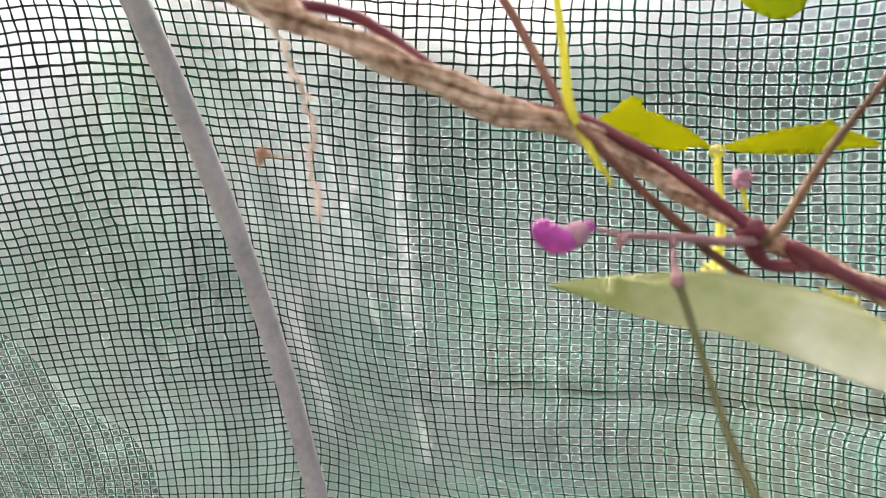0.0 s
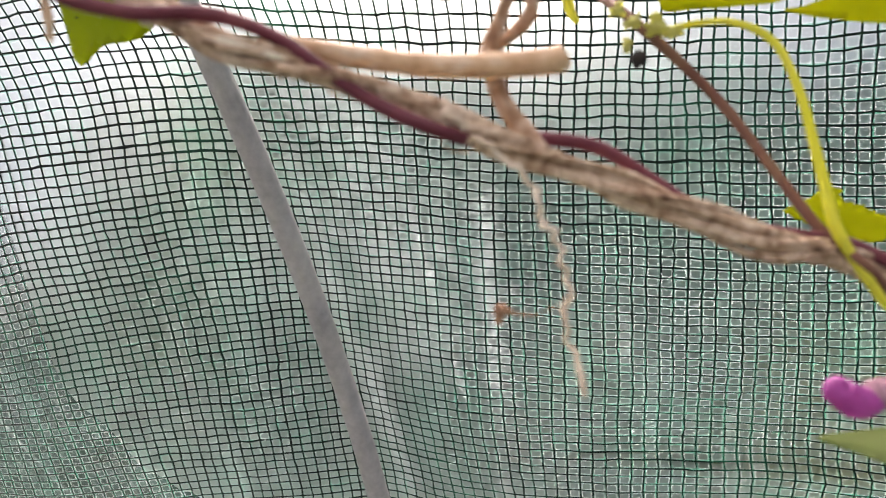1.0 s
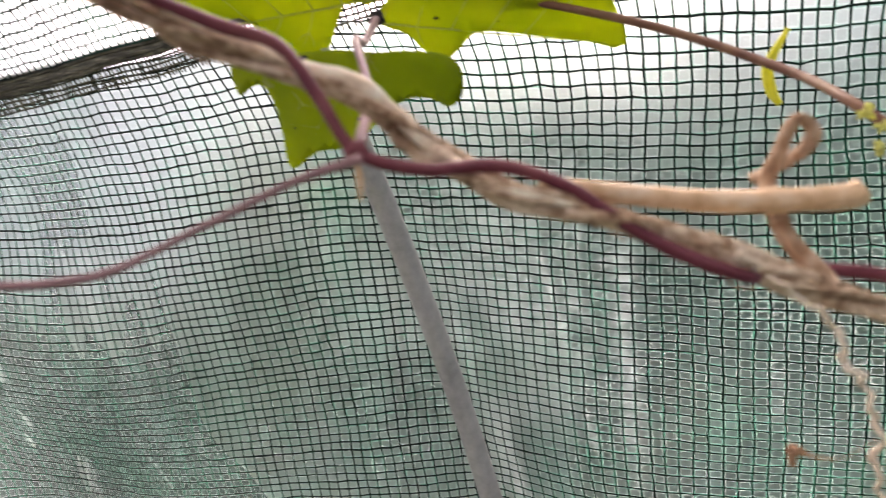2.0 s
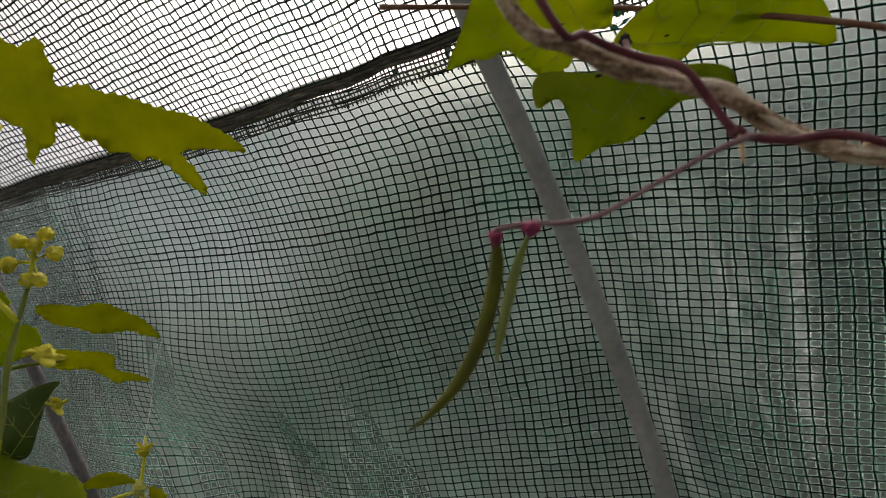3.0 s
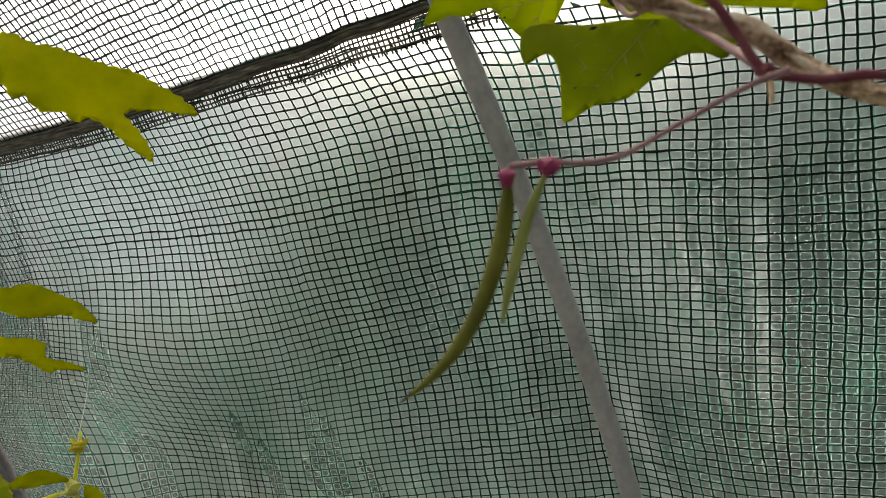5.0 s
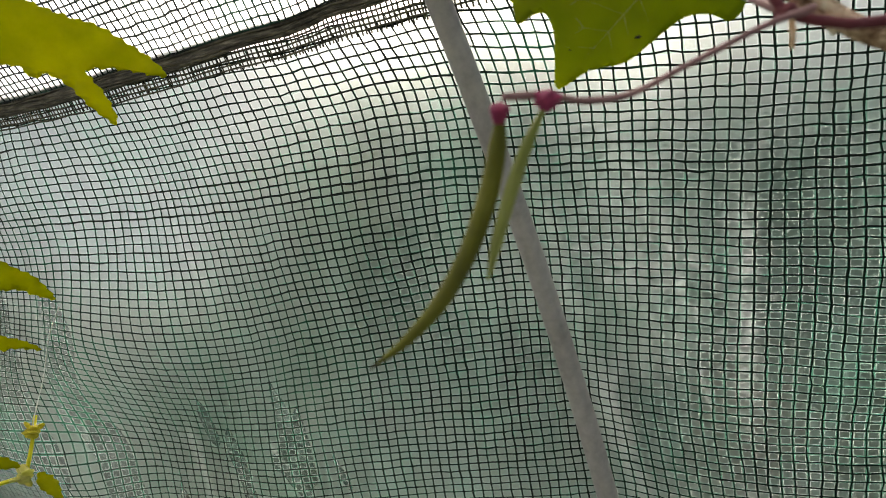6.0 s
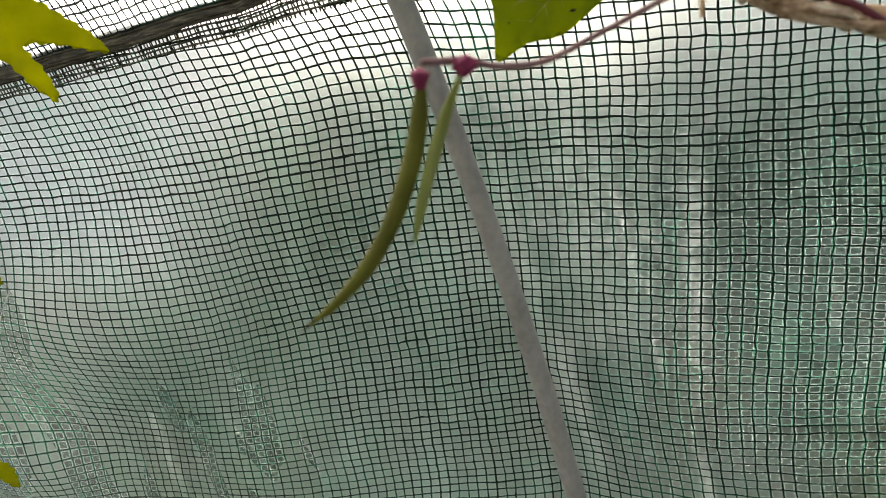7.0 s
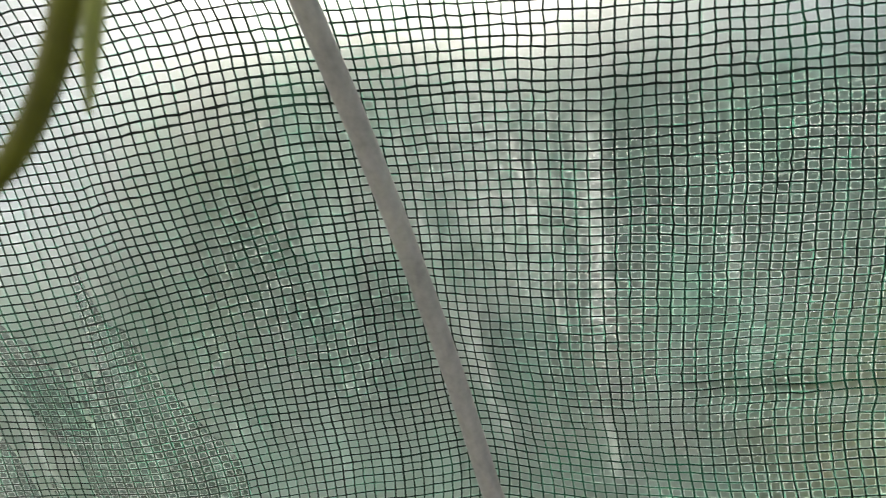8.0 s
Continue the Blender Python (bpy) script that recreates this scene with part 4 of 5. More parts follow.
VINE = eased(VINE, 0.0068, 0.0026, -0.0012, -0.122, -0.094)
ROPE = eased(ROPE, 0.0034, 0.0014, -0.0004, -0.122, -0.090)
NODE_PET = [(-0.1240, 0.1160, 1.3950), (-0.1310, 0.1345, 1.4165)] + NODE_PET[2:]
PEDUNCLE = [(-0.1205, 0.1095, 1.3908), (-0.1300, 0.1066, 1.3868)] + PEDUNCLE[2:]
LEAF_TERM = moved(LEAF_TERM, -0.002, 0.0, -0.003)
LEAF_LEFT = moved(LEAF_LEFT, 0.0, 0.0, 0.010)
Y_LEAF1 = moved(Y_LEAF1, 0.0026, 0.001, 0.0025)

# ---- plant materials ----
M_ROPE = solid("dry_fibrous_stem", [(0.34, (0.17, 0.085, 0.045)), (0.46, (0.48, 0.31, 0.195)), (0.56, (0.72, 0.54, 0.38)), (0.66, (0.90, 0.74, 0.58))], 500, 0.85, bump=1.0, bump_scale=900, broad=0.35)
M_HUSK = solid("pale_papery_husk", [(0.34, (0.58, 0.40, 0.27)), (0.48, (0.85, 0.66, 0.48)), (0.60, (0.95, 0.85, 0.68))], 350, 0.85, bump=1.0, bump_scale=700, broad=0.4)
M_DRY = solid("bleached_dry_tendril", [(0.3, (0.55, 0.40, 0.28)), (0.5, (0.76, 0.60, 0.45)), (0.7, (0.90, 0.80, 0.66))], 300, 0.8, bump=0.6, bump_scale=700)
M_TWIG = solid("peeled_twig", [(0.32, (0.50, 0.27, 0.13)), (0.5, (0.74, 0.49, 0.29)), (0.68, (0.88, 0.72, 0.55))], 260, 0.6, bump=0.5, bump_scale=500, broad=0.4)
M_LOOP = solid("orange_brown_bark", [(0.34, (0.22, 0.10, 0.05)), (0.48, (0.40, 0.23, 0.13)), (0.62, (0.62, 0.44, 0.31))], 300, 0.75, bump=0.8, bump_scale=600, broad=0.4)
M_PURPLE = solid("purple_stem", [(0.3, (0.09, 0.016, 0.024)), (0.5, (0.17, 0.035, 0.05)), (0.7, (0.28, 0.09, 0.09))], 130, 0.45, bump=0.4, bump_scale=500, spec=0.3)
M_MAUVE = solid("mauve_stalk", [(0.3, (0.20, 0.09, 0.11)), (0.55, (0.34, 0.19, 0.19)), (0.75, (0.45, 0.29, 0.26))], 150, 0.6, bump=0.5, bump_scale=700, spec=0.3)
M_BROWNSTEM = solid("reddish_brown_stem", [(0.32, (0.10, 0.035, 0.025)), (0.5, (0.19, 0.08, 0.05)), (0.7, (0.27, 0.15, 0.08))], 130, 0.55, bump=0.4, bump_scale=600, spec=0.3)
M_DARKSTEM = solid("dark_brown_stem", [(0.3, (0.09, 0.045, 0.018)), (0.5, (0.15, 0.085, 0.035)), (0.7, (0.24, 0.15, 0.07))], 150, 0.55, bump=0.4, bump_scale=600, spec=0.3)
M_OLIVE = solid("olive_stalk", [(0.3, (0.055, 0.06, 0.022)), (0.55, (0.10, 0.11, 0.035)), (0.75, (0.17, 0.16, 0.06))], 130, 0.55, bump=0.4, bump_scale=600, spec=0.3)
M_GREENSTEM = solid("yellow_green_stem", [(0.3, (0.15, 0.18, 0.03)), (0.55, (0.24, 0.27, 0.05)), (0.75, (0.34, 0.36, 0.10))], 130, 0.55, bump=0.4, bump_scale=600, trans=0.1, spec=0.3)
M_LIME = solid("lime_tendril", [(0.3, (0.55, 0.55, 0.03)), (0.55, (0.66, 0.64, 0.06)), (0.75, (0.75, 0.72, 0.16))], 130, 0.5, trans=0.25, spec=0.3)
M_LEAF = solid("bean_leaf", [(0.30, (0.17, 0.215, 0.008)), (0.5, (0.245, 0.285, 0.012)), (0.72, (0.33, 0.35, 0.025))], 70, 0.5, bump=0.4, bump_scale=260, trans=0.6, spec=0.25)
M_LEAFVEIN = solid("leaf_vein", [(0.3, (0.38, 0.42, 0.05)), (0.7, (0.50, 0.53, 0.12))], 90, 0.5, spec=0.25)
M_YLEAF = solid("yellow_green_leaf", [(0.30, (0.20, 0.22, 0.005)), (0.5, (0.27, 0.28, 0.008)), (0.72, (0.35, 0.35, 0.018))], 90, 0.5, bump=0.4, bump_scale=240, trans=0.6, spec=0.2, broad=0.5)
M_YOUNG = solid("young_leaf", [(0.30, (0.20, 0.225, 0.006)), (0.5, (0.27, 0.285, 0.010)), (0.72, (0.34, 0.35, 0.020))], 60, 0.5, bump=0.3, bump_scale=240, trans=0.55, spec=0.2)
M_PALE = solid("pale_leaf_underside", [(0.37, (0.23, 0.28, 0.09)), (0.47, (0.42, 0.46, 0.26)), (0.57, (0.64, 0.66, 0.55))], 80, 0.55, bump=0.4, bump_scale=300, trans=0.3, spec=0.3, broad=0.8)
M_DARKLEAF = solid("dark_leaf", [(0.3, (0.06, 0.10, 0.014)), (0.7, (0.13, 0.18, 0.03))], 50, 0.5, trans=0.25, spec=0.3)
M_POD = solid("green_pod", [(0.3, (0.09, 0.09, 0.006)), (0.55, (0.15, 0.15, 0.012)), (0.75, (0.24, 0.23, 0.04))], 180, 0.5, bump=0.3, bump_scale=900, spec=0.35)
M_PODPALE = solid("pale_green_pod", [(0.3, (0.25, 0.28, 0.08)), (0.7, (0.38, 0.40, 0.15))], 180, 0.5, trans=0.2, spec=0.3)
M_PODTIP = solid("withered_tip", [(0.3, (0.03, 0.03, 0.015)), (0.7, (0.07, 0.06, 0.03))], 200, 0.7)
M_PINK = solid("crimson_calyx", [(0.3, (0.28, 0.03, 0.10)), (0.7, (0.5, 0.10, 0.2))], 250, 0.55, trans=0.15, spec=0.3)
M_FLOWER = solid("purple_petal", [(0.36, (0.32, 0.06, 0.25)), (0.5, (0.52, 0.12, 0.42)), (0.62, (0.70, 0.34, 0.55))], 110, 0.5, trans=0.25, spec=0.3)
M_BUDPINK = solid("pale_pink_bud", [(0.3, (0.34, 0.15, 0.22)), (0.7, (0.60, 0.38, 0.43))], 220, 0.6, trans=0.2, spec=0.2)
M_YELLOW = solid("yellow_petal", [(0.3, (0.58, 0.50, 0.03)), (0.55, (0.74, 0.68, 0.09)), (0.75, (0.84, 0.80, 0.22))], 200, 0.6, bump=0.6, bump_scale=600, trans=0.2, spec=0.2)
M_CREAM = solid("cream_floret", [(0.3, (0.5, 0.5, 0.12)), (0.7, (0.7, 0.68, 0.3))], 220, 0.6, trans=0.3, spec=0.2)
M_BLACK = solid("withered_black_bud", [(0.3, (0.012, 0.01, 0.01)), (0.7, (0.04, 0.03, 0.025))], 200, 0.8)
M_SILK = solid("white_silk", [(0.3, (0.6, 0.62, 0.6)), (0.7, (0.75, 0.76, 0.74))], 200, 0.5, trans=0.3)

# ---- plant builders ----
def smooth_ring(points, steps=3):
    p = [np.array(q, float) for q in points]
    n = len(p)
    out = []
    for i in range(n):
        a, b, c, d = p[i - 1], p[i], p[(i + 1) % n], p[(i + 2) % n]
        for k in range(steps):
            t = k / steps
            out.append(b + (0.5 * (c - a) * t + 0.5 * (2 * a - 5 * b + 4 * c - d) * t * t + 0.5 * (3 * b - a - 3 * c + d) * t ** 3))
    return out


def inside(ring, x, y):
    hit = False
    for (x1, y1), (x2, y2) in zip(ring, ring[1:] + ring[:1]):
        if (y1 > y) != (y2 > y) and x < (x2 - x1) * (y - y1) / (y2 - y1) + x1:
            hit = not hit
    return hit


def leaf(spec, material, vein_material, parent, cup=0.06, wave=0.0012, teeth=0.0, name="leaf", label="", veins=5, seed=0.0, vein_radius=0.00034, fork=48):
    """A leaf blade from base, tip, facing and a lobed outline in millimetres; cupped, wavy, with raised veins."""
    base, tip, face, outline = spec
    base, face = np.array(base), np.array(face)
    e1 = np.array(tip) - base
    length = np.linalg.norm(e1)
    e1 = e1 / length
    e2 = np.cross(face, e1)
    ring = smooth_ring([(a / 1000, b / 1000) for a, b in outline])
    if teeth:
        closed = np.array(ring + ring[:1])
        run = np.concatenate([[0], np.cumsum(np.linalg.norm(np.diff(closed, axis=0), axis=1))])
        count = int(run[-1] / (teeth * 1.1))
        at = np.linspace(0, run[-1], count, endpoint=False)
        dense = np.stack([np.interp(at, run, closed[:, 0]), np.interp(at, run, closed[:, 1])], 1)
        along = np.roll(dense, -1, 0) - np.roll(dense, 1, 0)
        area = np.sum(dense[:, 0] * np.roll(dense[:, 1], -1) - dense[:, 1] * np.roll(dense[:, 0], -1))
        outw = np.stack([along[:, 1], -along[:, 0]], 1) * (1 if area > 0 else -1)
        outw /= np.linalg.norm(outw, axis=1)[:, None] + 1e-9
        saw = np.array([(0.0, 0.35, 0.8, 1.1, -0.15)[i % 5] * (0.6 + 0.8 * abs(noise.noise(Vector((i * 0.21, seed, 0))))) for i in range(count)])
        ring = [q for q in dense + outw * (teeth * saw)[:, None]]
    bm = bmesh.new()
    vs = [bm.verts.new((q[0], q[1], 0)) for q in ring]
    bm.faces.new(vs)
    cell = max(0.0025, length / 16)
    lo, hi = np.min(ring, axis=0), np.max(ring, axis=0)
    for axis in (0, 1):
        k = math.ceil(lo[axis] / cell)
        while k * cell < hi[axis]:
            co, no = [0, 0, 0], [0, 0, 0]
            co[axis], no[axis] = k * cell, 1
            bmesh.ops.bisect_plane(bm, geom=bm.verts[:] + bm.edges[:] + bm.faces[:], plane_co=co, plane_no=no)
            k += 1
    bmesh.ops.triangulate(bm, faces=[f for f in bm.faces if len(f.verts) > 4])

    def lift(x, y):
        z = -cup * (y * y + 0.35 * (x - 0.4 * length) ** 2) / length
        z += wave * noise.noise(Vector((x * 55, y * 55, seed))) + 0.35 * wave * noise.noise(Vector((x * 160, y * 160, seed + 3)))
        return z - 0.0007 * math.exp(-(y / 0.002) ** 2)

    def place(x, y, dz=0.0):
        return base + e1 * x + e2 * y + face * (lift(x, y) + dz)

    for v in bm.verts:
        v.co = Vector(place(v.co.x, v.co.y))
    bmesh.ops.solidify(bm, geom=bm.faces[:], thickness=0.00025)
    blade = part(name, bm, material, parent, label)
    if veins < 0:
        return blade
    lines = [[(0.0, 0.0), (0.35 * length, 0.0), (0.7 * length, 0.0), (0.93 * length, 0.0)]]
    flat = [tuple(q) for q in ring]
    for k in range(veins):
        x0 = length * (0.02 + 0.72 * k / max(1, veins))
        for s in (-1, 1):
            a = radians(fork + 26 * (1 - k / veins))
            d = 0.0
            while d < 2 * length and inside(flat, x0 + (d + 0.0015) * math.cos(a), s * (d + 0.0015) * math.sin(a)):
                d += 0.001
            if d > 0.006:
                d *= 0.88
                bend = 0.10 * d * noise.noise(Vector((k * 1.7, s, seed)))
                mid = (x0 + 0.5 * d * math.cos(a) + bend, s * 0.5 * d * math.sin(a))
                lines.append([(x0, 0.0), mid, (x0 + d * math.cos(a) + 0.06 * d, s * d * math.sin(a))])
                if d > 0.014:
                    for g, far in ((0.75, 0.38), (-0.75, 0.30)):
                        lines.append([mid, (mid[0] + 0.5 * far * d * math.cos(a + g), mid[1] + s * 0.5 * far * d * math.sin(a + g)), (mid[0] + far * d * math.cos(a + g * 0.8), mid[1] + s * far * d * math.sin(a + g * 0.8))])
    verts, faces = [], []
    for i, ln in enumerate(lines):
        pts = [place(*q, -0.00005) for q in spline([(x, y, 0) for x, y in ln], 6)[:, :2]]
        r = np.linspace(1.3 if i == 0 else 0.8, 0.35, len(pts)) * vein_radius
        v, f = tube_arrays(pts, r, 5, len(verts))
        verts += [tuple(c) for c in v]
        faces += f
    mesh_object("venation", verts, faces, vein_material, blade)
    return blade


def knob(name, place, radii, material, parent, label="", seed=0.0, rough=0.2, spin=0.0):
    """A small lumpy bud or floret."""
    bm = bmesh.new()
    bmesh.ops.create_icosphere(bm, subdivisions=3, radius=1.0)
    for v in bm.verts:
        k = 1 + rough * noise.noise(v.co * 2.2 + Vector((seed, 0, 0)))
        v.co = Matrix.Rotation(spin, 3, "Y") @ Vector((v.co.x * radii[0] * k, v.co.y * radii[1] * k, v.co.z * radii[2] * k)) + Vector(place)
    return part(name, bm, material, parent, label)


def floret(name, place, size, material, parent, seed=0):
    """A ruffled little flower: a core and a ring of folded petals."""
    rng = np.random.default_rng(seed)
    core = knob(name, place, (size * 0.5, size * 0.5, size * 0.5), material, parent, seed=seed, rough=0.5)
    for k in range(5):
        d = rng.normal(size=3)
        d /= np.linalg.norm(d)
        p = np.array(place) + d * size * 0.55
        bm = bmesh.new()
        bmesh.ops.create_icosphere(bm, subdivisions=2, radius=1.0)
        q = Vector(d).to_track_quat("Z", "Y").to_matrix()
        for v in bm.verts:
            w = 1 + 0.35 * noise.noise(v.co * 2.5 + Vector((seed + k, 1, 0)))
            v.co = q @ Vector((v.co.x * size * 0.42 * w, v.co.y * size * 0.16 * w, v.co.z * size * 0.55)) + Vector(p)
        part("petal", bm, material, core)
    return core


# ---- the bundle of dry twisted stems that carries the vine ----
bundle = empty("dry_stem_bundle", (1.0, 0.6, 0.0))
tagged(bundle, "twisted bundle of dry brown fibrous stems stretched across", "dry stems")
rope_line = [(-0.36, -0.08, 1.985), (-0.27, 0.0, 1.75), (-0.205, 0.06, 1.53)] + ROPE + [(0.20, 0.23, 1.26), (0.45, 0.33, 1.0), (0.8, 0.5, 0.5), (1.0, 0.6, 0.0)]
axis = spline(rope_line, 10)
for s in range(9):
    pts = []
    run = np.concatenate([[0], np.cumsum(np.linalg.norm(np.diff(axis, axis=0), axis=1))])
    for q, r in zip(axis, run):
        a = r * (85 if s % 2 else 60) + s * 2 * math.pi / 9 + 0.8 * noise.noise(Vector((r * 40, s * 3.1, 0)))
        o = (0.0017 if s % 3 else 0.0008) * (1 + 0.5 * noise.noise(Vector((r * 60, s * 7.7, 2))) + 0.9 * noise.noise(Vector((r * 22, s * 4.1, 6))))
        pts.append(q + np.array((0.35 * math.cos(a) * o, math.sin(a) * o, math.cos(a) * o)))
    line = spline(pts, 2)
    rad = [(0.00062 + 0.00016 * (s % 4)) * (1 + 0.45 * noise.noise(Vector(q) * 130 + Vector((s * 9, 0, 0)))) for q in line]
    v, f = tube_arrays(line, rad, 8)
    mesh_object("strand", [tuple(q) for q in v], f, M_ROPE, bundle)
rng = np.random.default_rng(4)
verts, faces = [], []
for _ in range(420):
    i = rng.integers(30, len(axis) - 60)
    p = axis[i] + rng.normal(0, 0.0009, 3)
    d = axis[i + 3] - axis[i]
    d = d * min(1.0, 0.003 / np.linalg.norm(d))
    q = p + d * rng.uniform(0.5, 3.0) + rng.normal(0, 0.0008, 3)
    v, f = tube_arrays([p, (p + q) / 2 + rng.normal(0, 0.0005, 3), q], rng.uniform(0.00012, 0.0003), 4, len(verts))
    verts += [tuple(c) for c in v]
    faces += f
mesh_object("fuzz", verts, faces, M_ROPE, bundle, smooth=False)
husk_line = [tuple(np.array(q) + np.array((0.0, -0.0012, 0.0012))) for q in ROPE[1:6]]
tube("husk", husk_line, [0.0006, 0.0011, 0.0018, 0.0012, 0.0020, 0.0017, 0.0005], M_HUSK, bundle, "pale frayed papery husk", sides=12, steps=14, wobble=0.55, freq=230)
tube("husk", [tuple(np.array(q) + np.array((0.0, -0.0016, 0.0004))) for q in ROPE[4:8]], [0.0004, 0.0012, 0.0010, 0.0008, 0.0003], M_HUSK, bundle, sides=10, steps=14, wobble=0.6, freq=260, seed=4.0)
knob("husk_knot", tuple(np.array(ROPE[5]) + np.array((-0.002, -0.001, 0.001))), (0.0027, 0.0020, 0.0021), M_HUSK, bundle, "pale cream knot of husk", 3, 0.8)
twig = tube("dry_twig", TWIG, [0.0015, 0.0018, 0.0019, 0.0021, 0.0022], M_TWIG, bundle, "pale orange peeled dry twig", sides=12, wobble=0.12, freq=200)
tube("dry_curl", LOOP, [0.0022, 0.0017, 0.0015, 0.0012, 0.0011, 0.0012, 0.0013], M_LOOP, bundle, "brown dry looped tendril", wobble=0.2, freq=260)
curl = [tuple(np.array(q) + np.array((0.0022 * noise.noise(Vector((i * 0.83, 1, 0))), 0.0008 * math.cos(i * 1.3), 0.0010 * noise.noise(Vector((i * 0.9, 9, 0)))))) for i, q in enumerate(spline(DRY, 4))]
tube("dry_tendril", curl, [0.0009, 0.0006, 0.0005, 0.0006, 0.0004, 0.0005, 0.0004], M_DRY, bundle, "pale hanging dry tendril", sides=6, wobble=0.4, freq=400)
tube("dry_tip", DRYTIP, [0.0004, 0.0007, 0.0006, 0.0003], M_DRY, bundle, sides=6)
tube("dry_shred", DEBRIS, [0.00008, 0.00008, 0.0003, 0.0011, 0.0005], M_LOOP, bundle, sides=6, wobble=0.5, freq=500)

# ---- the climbing bean ----
vine = empty("climbing_bean", (0.97, 0.56, 0.0))
tagged(vine, "climbing bean with purple stems, lobed green leaves and pods", "bean vine")
tube("main_stem", [(-0.355, -0.07, 1.97), (-0.262, 0.0, 1.74), (-0.20, 0.062, 1.53)] + VINE + NODE_LOOP[2:] + [(0.2, 0.235, 1.265), (0.45, 0.34, 1.0), (0.78, 0.48, 0.5), (0.97, 0.56, 0.0)], [0.00105, 0.0011, 0.00115, 0.00115, 0.0012, 0.0013, 0.0014, 0.0016], M_PURPLE, vine, sides=12, steps=8, wobble=0.12, freq=160)
knob("node", tuple(VINE[5]), (0.0021, 0.0019, 0.0017), M_PURPLE, vine, seed=1, rough=0.4)
knob("node", tuple(VINE[-1]), (0.0032, 0.0026, 0.0024), M_PURPLE, vine, seed=2, rough=0.5)
tube("side_stem", NODE_LOOP, [0.0013, 0.0014, 0.0013, 0.0011], M_PURPLE, vine, sides=10, wobble=0.15)
tube("side_stem", STEM_BROWN, [0.0013, 0.0013, 0.0011, 0.0010, 0.0010, 0.0011, 0.0010], M_BROWNSTEM, vine, "reddish brown thin stem", sides=12, wobble=0.12, freq=160)
tube("side_stem", STEM_RIGHT, [0.0018, 0.0011, 0.0009, 0.0009], M_DARKSTEM, vine, "brown stem", sides=12, wobble=0.12, freq=160)
tube("tendril", TENDRIL_GREEN, [0.0006, 0.0007, 0.0008, 0.0009, 0.0011, 0.0008, 0.0003], M_LIME, vine, "yellow-green curling tendril", sides=10, wobble=0.1)
tube("tendril", TENDRIL_TOP, [0.0006, 0.0016, 0.0015, 0.0008], M_LIME, vine, sides=8)
for i, (p, r) in enumerate(((CL1, 0.0021), (CL2, 0.0026), (CL3, 0.0030), (CL4, 0.0024), (CL5, 0.0017))):
    floret("flower_bud", p, r, M_CREAM, vine, i)
knob("withered_bud", BLACKBUD, (0.0016, 0.0014, 0.0018), M_BLACK, vine, "withered black bud", 3, 0.5)
for i, p in enumerate((YB1, YB2)):
    floret("flower_bud", p, 0.0030, M_CREAM, vine, 20 + i)

# flower stalk with one purple flower
stalk = tube("flower_stalk", RACHIS, [0.0011, 0.0010, 0.0009, 0.0008, 0.0005], M_MAUVE, vine, "mauve flower stalk", sides=8, wobble=0.15)
tube("flower", FLOWER, [0.0010, 0.0019, 0.0022, 0.0028, 0.0025, 0.0012], M_FLOWER, stalk, "purple curled keeled flower", sides=14, wobble=0.15, freq=200)
tube("flower_tube", FLOWER[:3], [0.0008, 0.0014, 0.0020, 0.0024, 0.0020], M_BUDPINK, stalk, "dull pink flower tube", sides=12, wobble=0.2, freq=260)
tube("bud", BUD_A, [0.0004, 0.0010, 0.0004], M_MAUVE, stalk, sides=8)
tube("bud", BUD_B, [0.0004, 0.0009, 0.0004], M_MAUVE, stalk, sides=8)
tube("bud_stalk", SIDE_BUD, [0.0005, 0.0005, 0.0006], M_LIME, stalk, sides=8)
floret("flower_bud", SIDE_BUD[-1], 0.0034, M_BUDPINK, vine, 33)
tube("bud_stalk", STALK_DOWN[:3], [0.0006, 0.0006, 0.0012], M_MAUVE, stalk, sides=10, wobble=0.3, freq=400)
knob("node", tuple(STALK_DOWN[2]), (0.0013, 0.0012, 0.0017), M_MAUVE, vine, "mauve swollen joint", 11, 0.4)
tube("leaf_stalk", STALK_DOWN[2:], [0.0009, 0.00075, 0.0007, 0.0008, 0.0009], M_OLIVE, vine, "olive green stalk", sides=12, wobble=0.1)
leaf(LEAF_PALE, M_PALE, M_PALE, vine, 0.10, 0.0012, name="leaf", label="pale grey-green underside of a leaf", seed=1.0, veins=-1)
tube("leaf_stalk", TRI_STALK, [0.0017, 0.0015, 0.0013, 0.0012, 0.0013], M_LIME, vine, "yellow-green leaf stalk", sides=10, wobble=0.1)
floret("flower_bud", TRI_BASE, 0.0052, M_CREAM, vine, 31)
leaf(TRI_LEFT, M_YOUNG, M_YOUNG, vine, 0.10, 0.0016, 0.0006, label="young yellow-green leaf", seed=2.0, veins=-1)
leaf(TRI_RIGHT, M_YOUNG, M_YOUNG, vine, 0.10, 0.0016, 0.0006, label="young yellow-green leaf", seed=3.0, veins=-1)
knob("leaf_joint", tuple(TRI_STALK[-1]), (0.0024, 0.0018, 0.0020), M_CREAM, vine, "pale leaf joint", 6, 0.5)
for i, sp in enumerate((LEAF_UPR, LEAF_UPR2, LEAF_UPR3)):
    leaf(sp, M_LEAF if i == 0 else M_YOUNG, M_LEAFVEIN, vine, 0.08, 0.0012, label="yellow-green leaf", seed=4.0 + i, veins=-1)

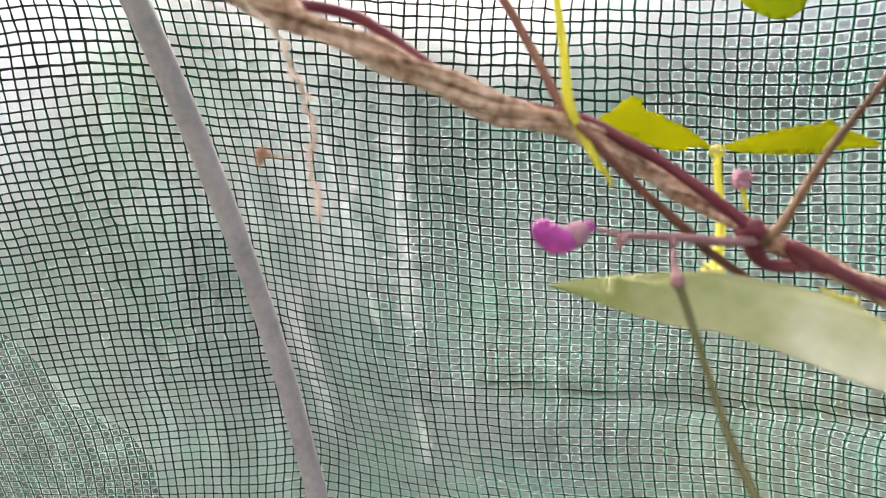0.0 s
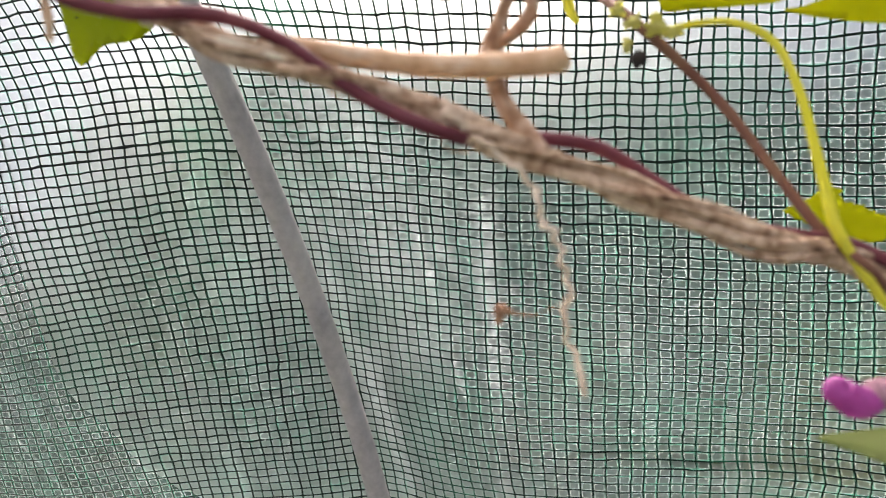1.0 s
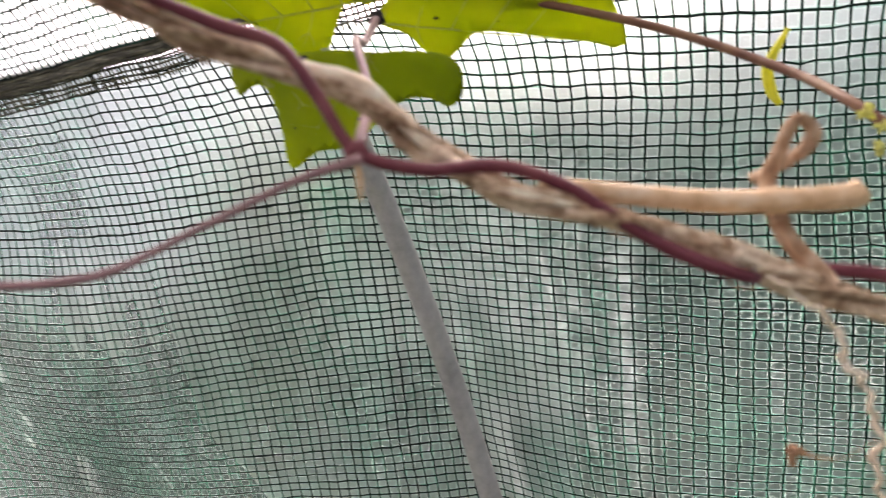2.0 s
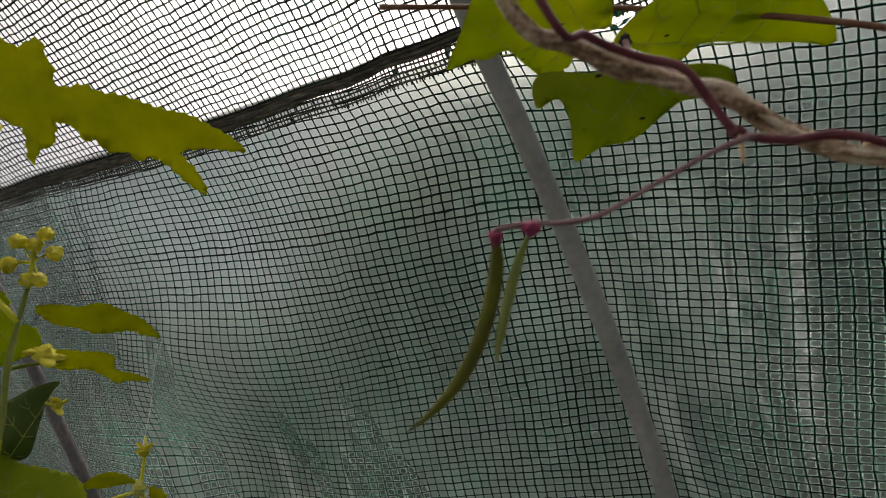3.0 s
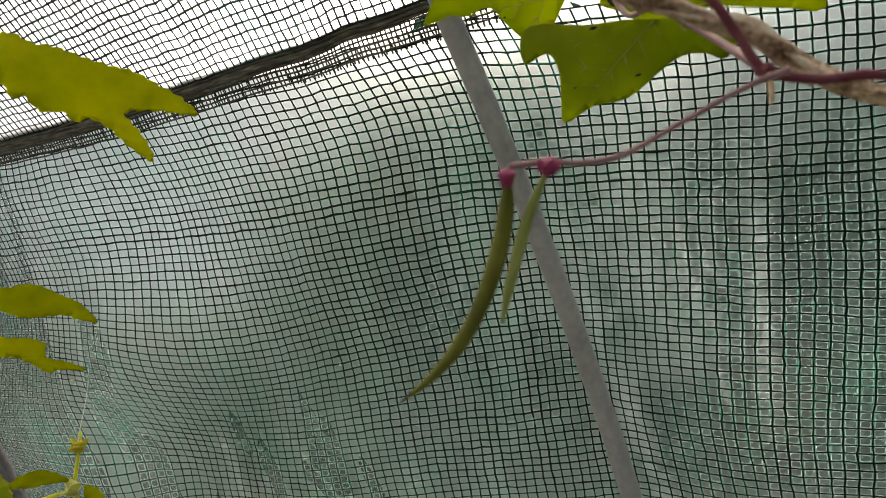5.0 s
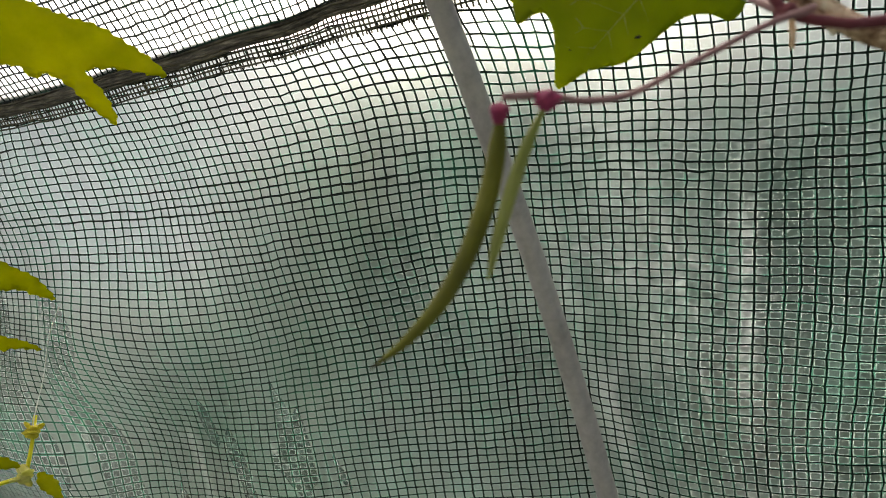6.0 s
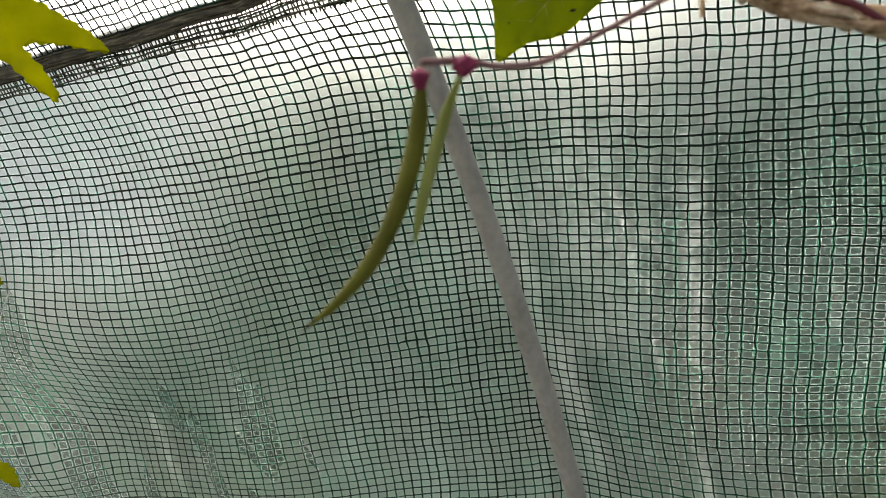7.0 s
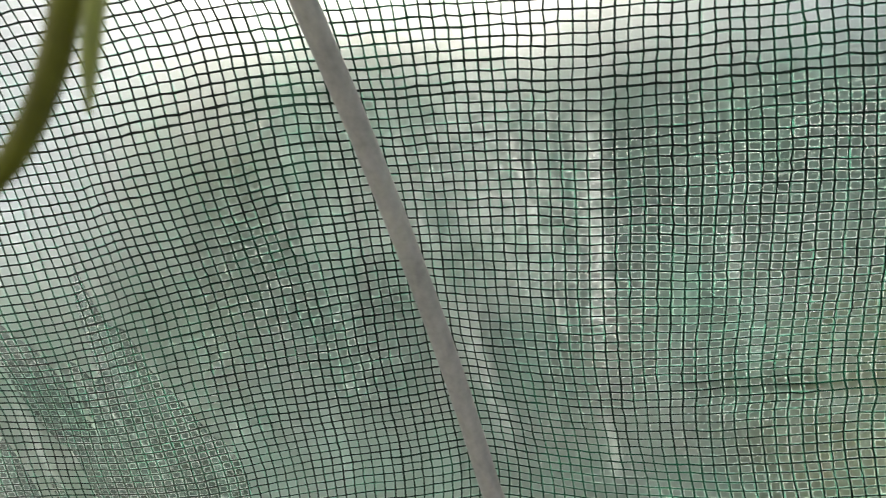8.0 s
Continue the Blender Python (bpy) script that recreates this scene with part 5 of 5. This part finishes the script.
# three-part green leaf at the second node
tube("leaf_stalk", NODE_PET, [0.0011, 0.0010, 0.0010, 0.0011, 0.0014], M_MAUVE, vine, "mauve leaf stalk", sides=10)
leaf(LEAF_LEFT, M_LEAF, M_LEAFVEIN, vine, 0.08, 0.0016, label="lobed green bean leaf", seed=7.0)
leaf(LEAF_RIGHT, M_LEAF, M_LEAFVEIN, vine, 0.08, 0.0016, label="lobed green bean leaf", seed=8.0)
leaf(LEAF_TERM, M_LEAF, M_LEAFVEIN, vine, 0.08, 0.0016, label="lobed green bean leaf with dark specks", seed=9.0)
def specks(spec, spots):
    """Small dark bite marks on a blade, at shares of its length and width."""
    base, tip, face, _ = (np.array(q) for q in spec[:3] + ((),))
    e1 = tip - base
    e2 = np.cross(face, e1)
    for i, (a, b, r) in enumerate(spots):
        knob("bite_mark", tuple(base + e1 * a + e2 * b + face * 0.0002), (r * 1.6, r * 0.8, r * 0.7), M_BLACK, vine, "small dark bite mark", i * 2.3, 0.6)


specks(LEAF_TERM, ((0.35, 0.18, 0.0006), (0.62, 0.1, 0.0004), (0.3, -0.3, 0.0007), (0.72, -0.12, 0.0003)))
specks(LEAF_RIGHT, ((0.25, 0.05, 0.0006), (0.5, 0.06, 0.0004)))
specks(LEAF_LEFT, ((0.3, -0.1, 0.0005), (0.55, 0.05, 0.0004)))
knob("leaf_joint", tuple(NODE_PET[-1]), (0.0024, 0.0022, 0.0030), M_BLACK, vine, "dark leaf joint", 5, 0.5)
stub = np.array(VINE[5]) + np.array((0.0004, -0.001, -0.0012)) - np.array(NODE_STUB[0])
tube("bud_stub", [tuple(np.array(q) + stub) for q in NODE_STUB], [0.0004, 0.0007, 0.0004], M_TWIG, vine, sides=8)

# pods
tube("pod_stalk", PEDUNCLE, [0.0009, 0.0006, 0.0006, 0.0007, 0.0007, 0.0008, 0.0007], M_MAUVE, vine, "thin mauve pod stalk", sides=10, wobble=0.15)
pod = tube("pod", POD_A, [0.0003, 0.0017, 0.0020, 0.0019, 0.0017, 0.0011, 0.0005], M_POD, vine, "slender curved green pod", sides=12, wobble=0.05)
tube("calyx", [POD_A[0], tuple(np.array(POD_A[0]) * 0.8 + np.array(POD_A[1]) * 0.2), tuple(np.array(POD_A[0]) * 0.5 + np.array(POD_A[1]) * 0.5)], [0.0003, 0.0016, 0.0019, 0.0014, 0.0010], M_PINK, pod, "crimson calyx", sides=10, wobble=0.3, freq=500)
tube("beak", [tuple(np.array(POD_A[-2]) * 0.25 + np.array(POD_A[-1]) * 0.75), POD_A[-1], tuple(np.array(POD_A[-1]) * 1.35 - np.array(POD_A[-2]) * 0.35)], [0.0007, 0.0005, 0.0001], M_PODTIP, pod, "withered dark tip", sides=8)
pod = tube("pod", POD_B, [0.0003, 0.0011, 0.0014, 0.0012, 0.0003], M_PODPALE, vine, "slender pale green pod", sides=12, wobble=0.05)
knob("calyx", POD_B[0], (0.0022, 0.0017, 0.0018), M_PINK, pod, "crimson calyx", 8, 0.6)

# ---- the yellow-flowered climber ----
gourd = empty("yellow_flowered_climber", (-0.62, 0.32, 0.0))
tagged(gourd, "yellow-green lobed climber with small yellow flowers", "climbing plant")
tube("main_stem", Y_STEM + [(-0.62, 0.32, 0.9), (-0.62, 0.32, 0.0)], [0.0015, 0.0020, 0.0023, 0.0027, 0.0032], M_GREENSTEM, gourd, "yellow-green stem", sides=10, wobble=0.1)
tube("leaf_stalk", [Y_STEM[1], (Y_STEM[1][0] - 0.05, Y_STEM[1][1] - 0.03, Y_STEM[1][2] + 0.06)] + Y_PET1[1:], [0.0024, 0.0022, 0.002, 0.0018], M_LIME, gourd, sides=8)
tube("flower_spike", Y_SPIKE, [0.0016, 0.0014, 0.0012, 0.0008], M_LIME, gourd, sides=8)
tube("side_stem", Y_BRANCH, [0.0018, 0.0015, 0.0011], M_GREENSTEM, gourd, sides=8)
tube("side_stem", [Y_STEM[3]] + Y_RUN, [0.0022, 0.002, 0.002, 0.0018, 0.0016], M_LIME, gourd, sides=8)
for i, p in enumerate(Y_BALLS):
    tube("flower_stem", [Y_SPIKE[1], tuple(0.5 * np.array(Y_SPIKE[1]) + 0.5 * np.array(p) + np.array((0, 0, 0.002))), p], [0.0008, 0.0006], M_LIME, gourd, sides=6)
    knob("flower", p, (0.0056, 0.0055, 0.0054), M_YELLOW, gourd, seed=i, rough=0.45)
floret("flower", Y_FLOWER, 0.014, M_YELLOW, gourd, 51)
floret("flower", Y_LEFTFL, 0.010, M_YELLOW, gourd, 52)
floret("flower", Y_LOWFL, 0.008, M_YELLOW, gourd, 53)
floret("flower", Y_FLOWER2, 0.010, M_CREAM, gourd, 54)
tube("bud_stalk", Y_BUDSTEM, [0.0014, 0.0014, 0.0016], M_LIME, gourd, sides=8)
floret("flower_bud", Y_BUD, 0.010, M_YELLOW, gourd, 55)
tube("silk_thread", Y_FILA, [0.00035], M_SILK, gourd, "fine white thread", sides=5)
leaf(Y_LEAF1, M_YLEAF, M_YLEAF, gourd, 0.10, 0.003, 0.0012, label="deeply lobed yellow-green leaf", seed=11.0, veins=-1)
for i, sp in enumerate((Y_LEAF2, Y_LEAF3, Y_LEAF4, Y_LOW1, Y_LOW2, Y_LOW3, Y_EDGE)):
    leaf(sp, M_YLEAF if i not in (2, 3) else M_LEAF, M_LEAFVEIN, gourd, 0.10, 0.003, 0.0012, label="toothed yellow-green leaf", seed=12.0 + i, veins=3 if i in (2, 3) else -1)
leaf(Y_DARK, M_DARKLEAF, M_LEAFVEIN, gourd, 0.9, 0.003, label="dark green folded leaf", seed=20.0, veins=3)
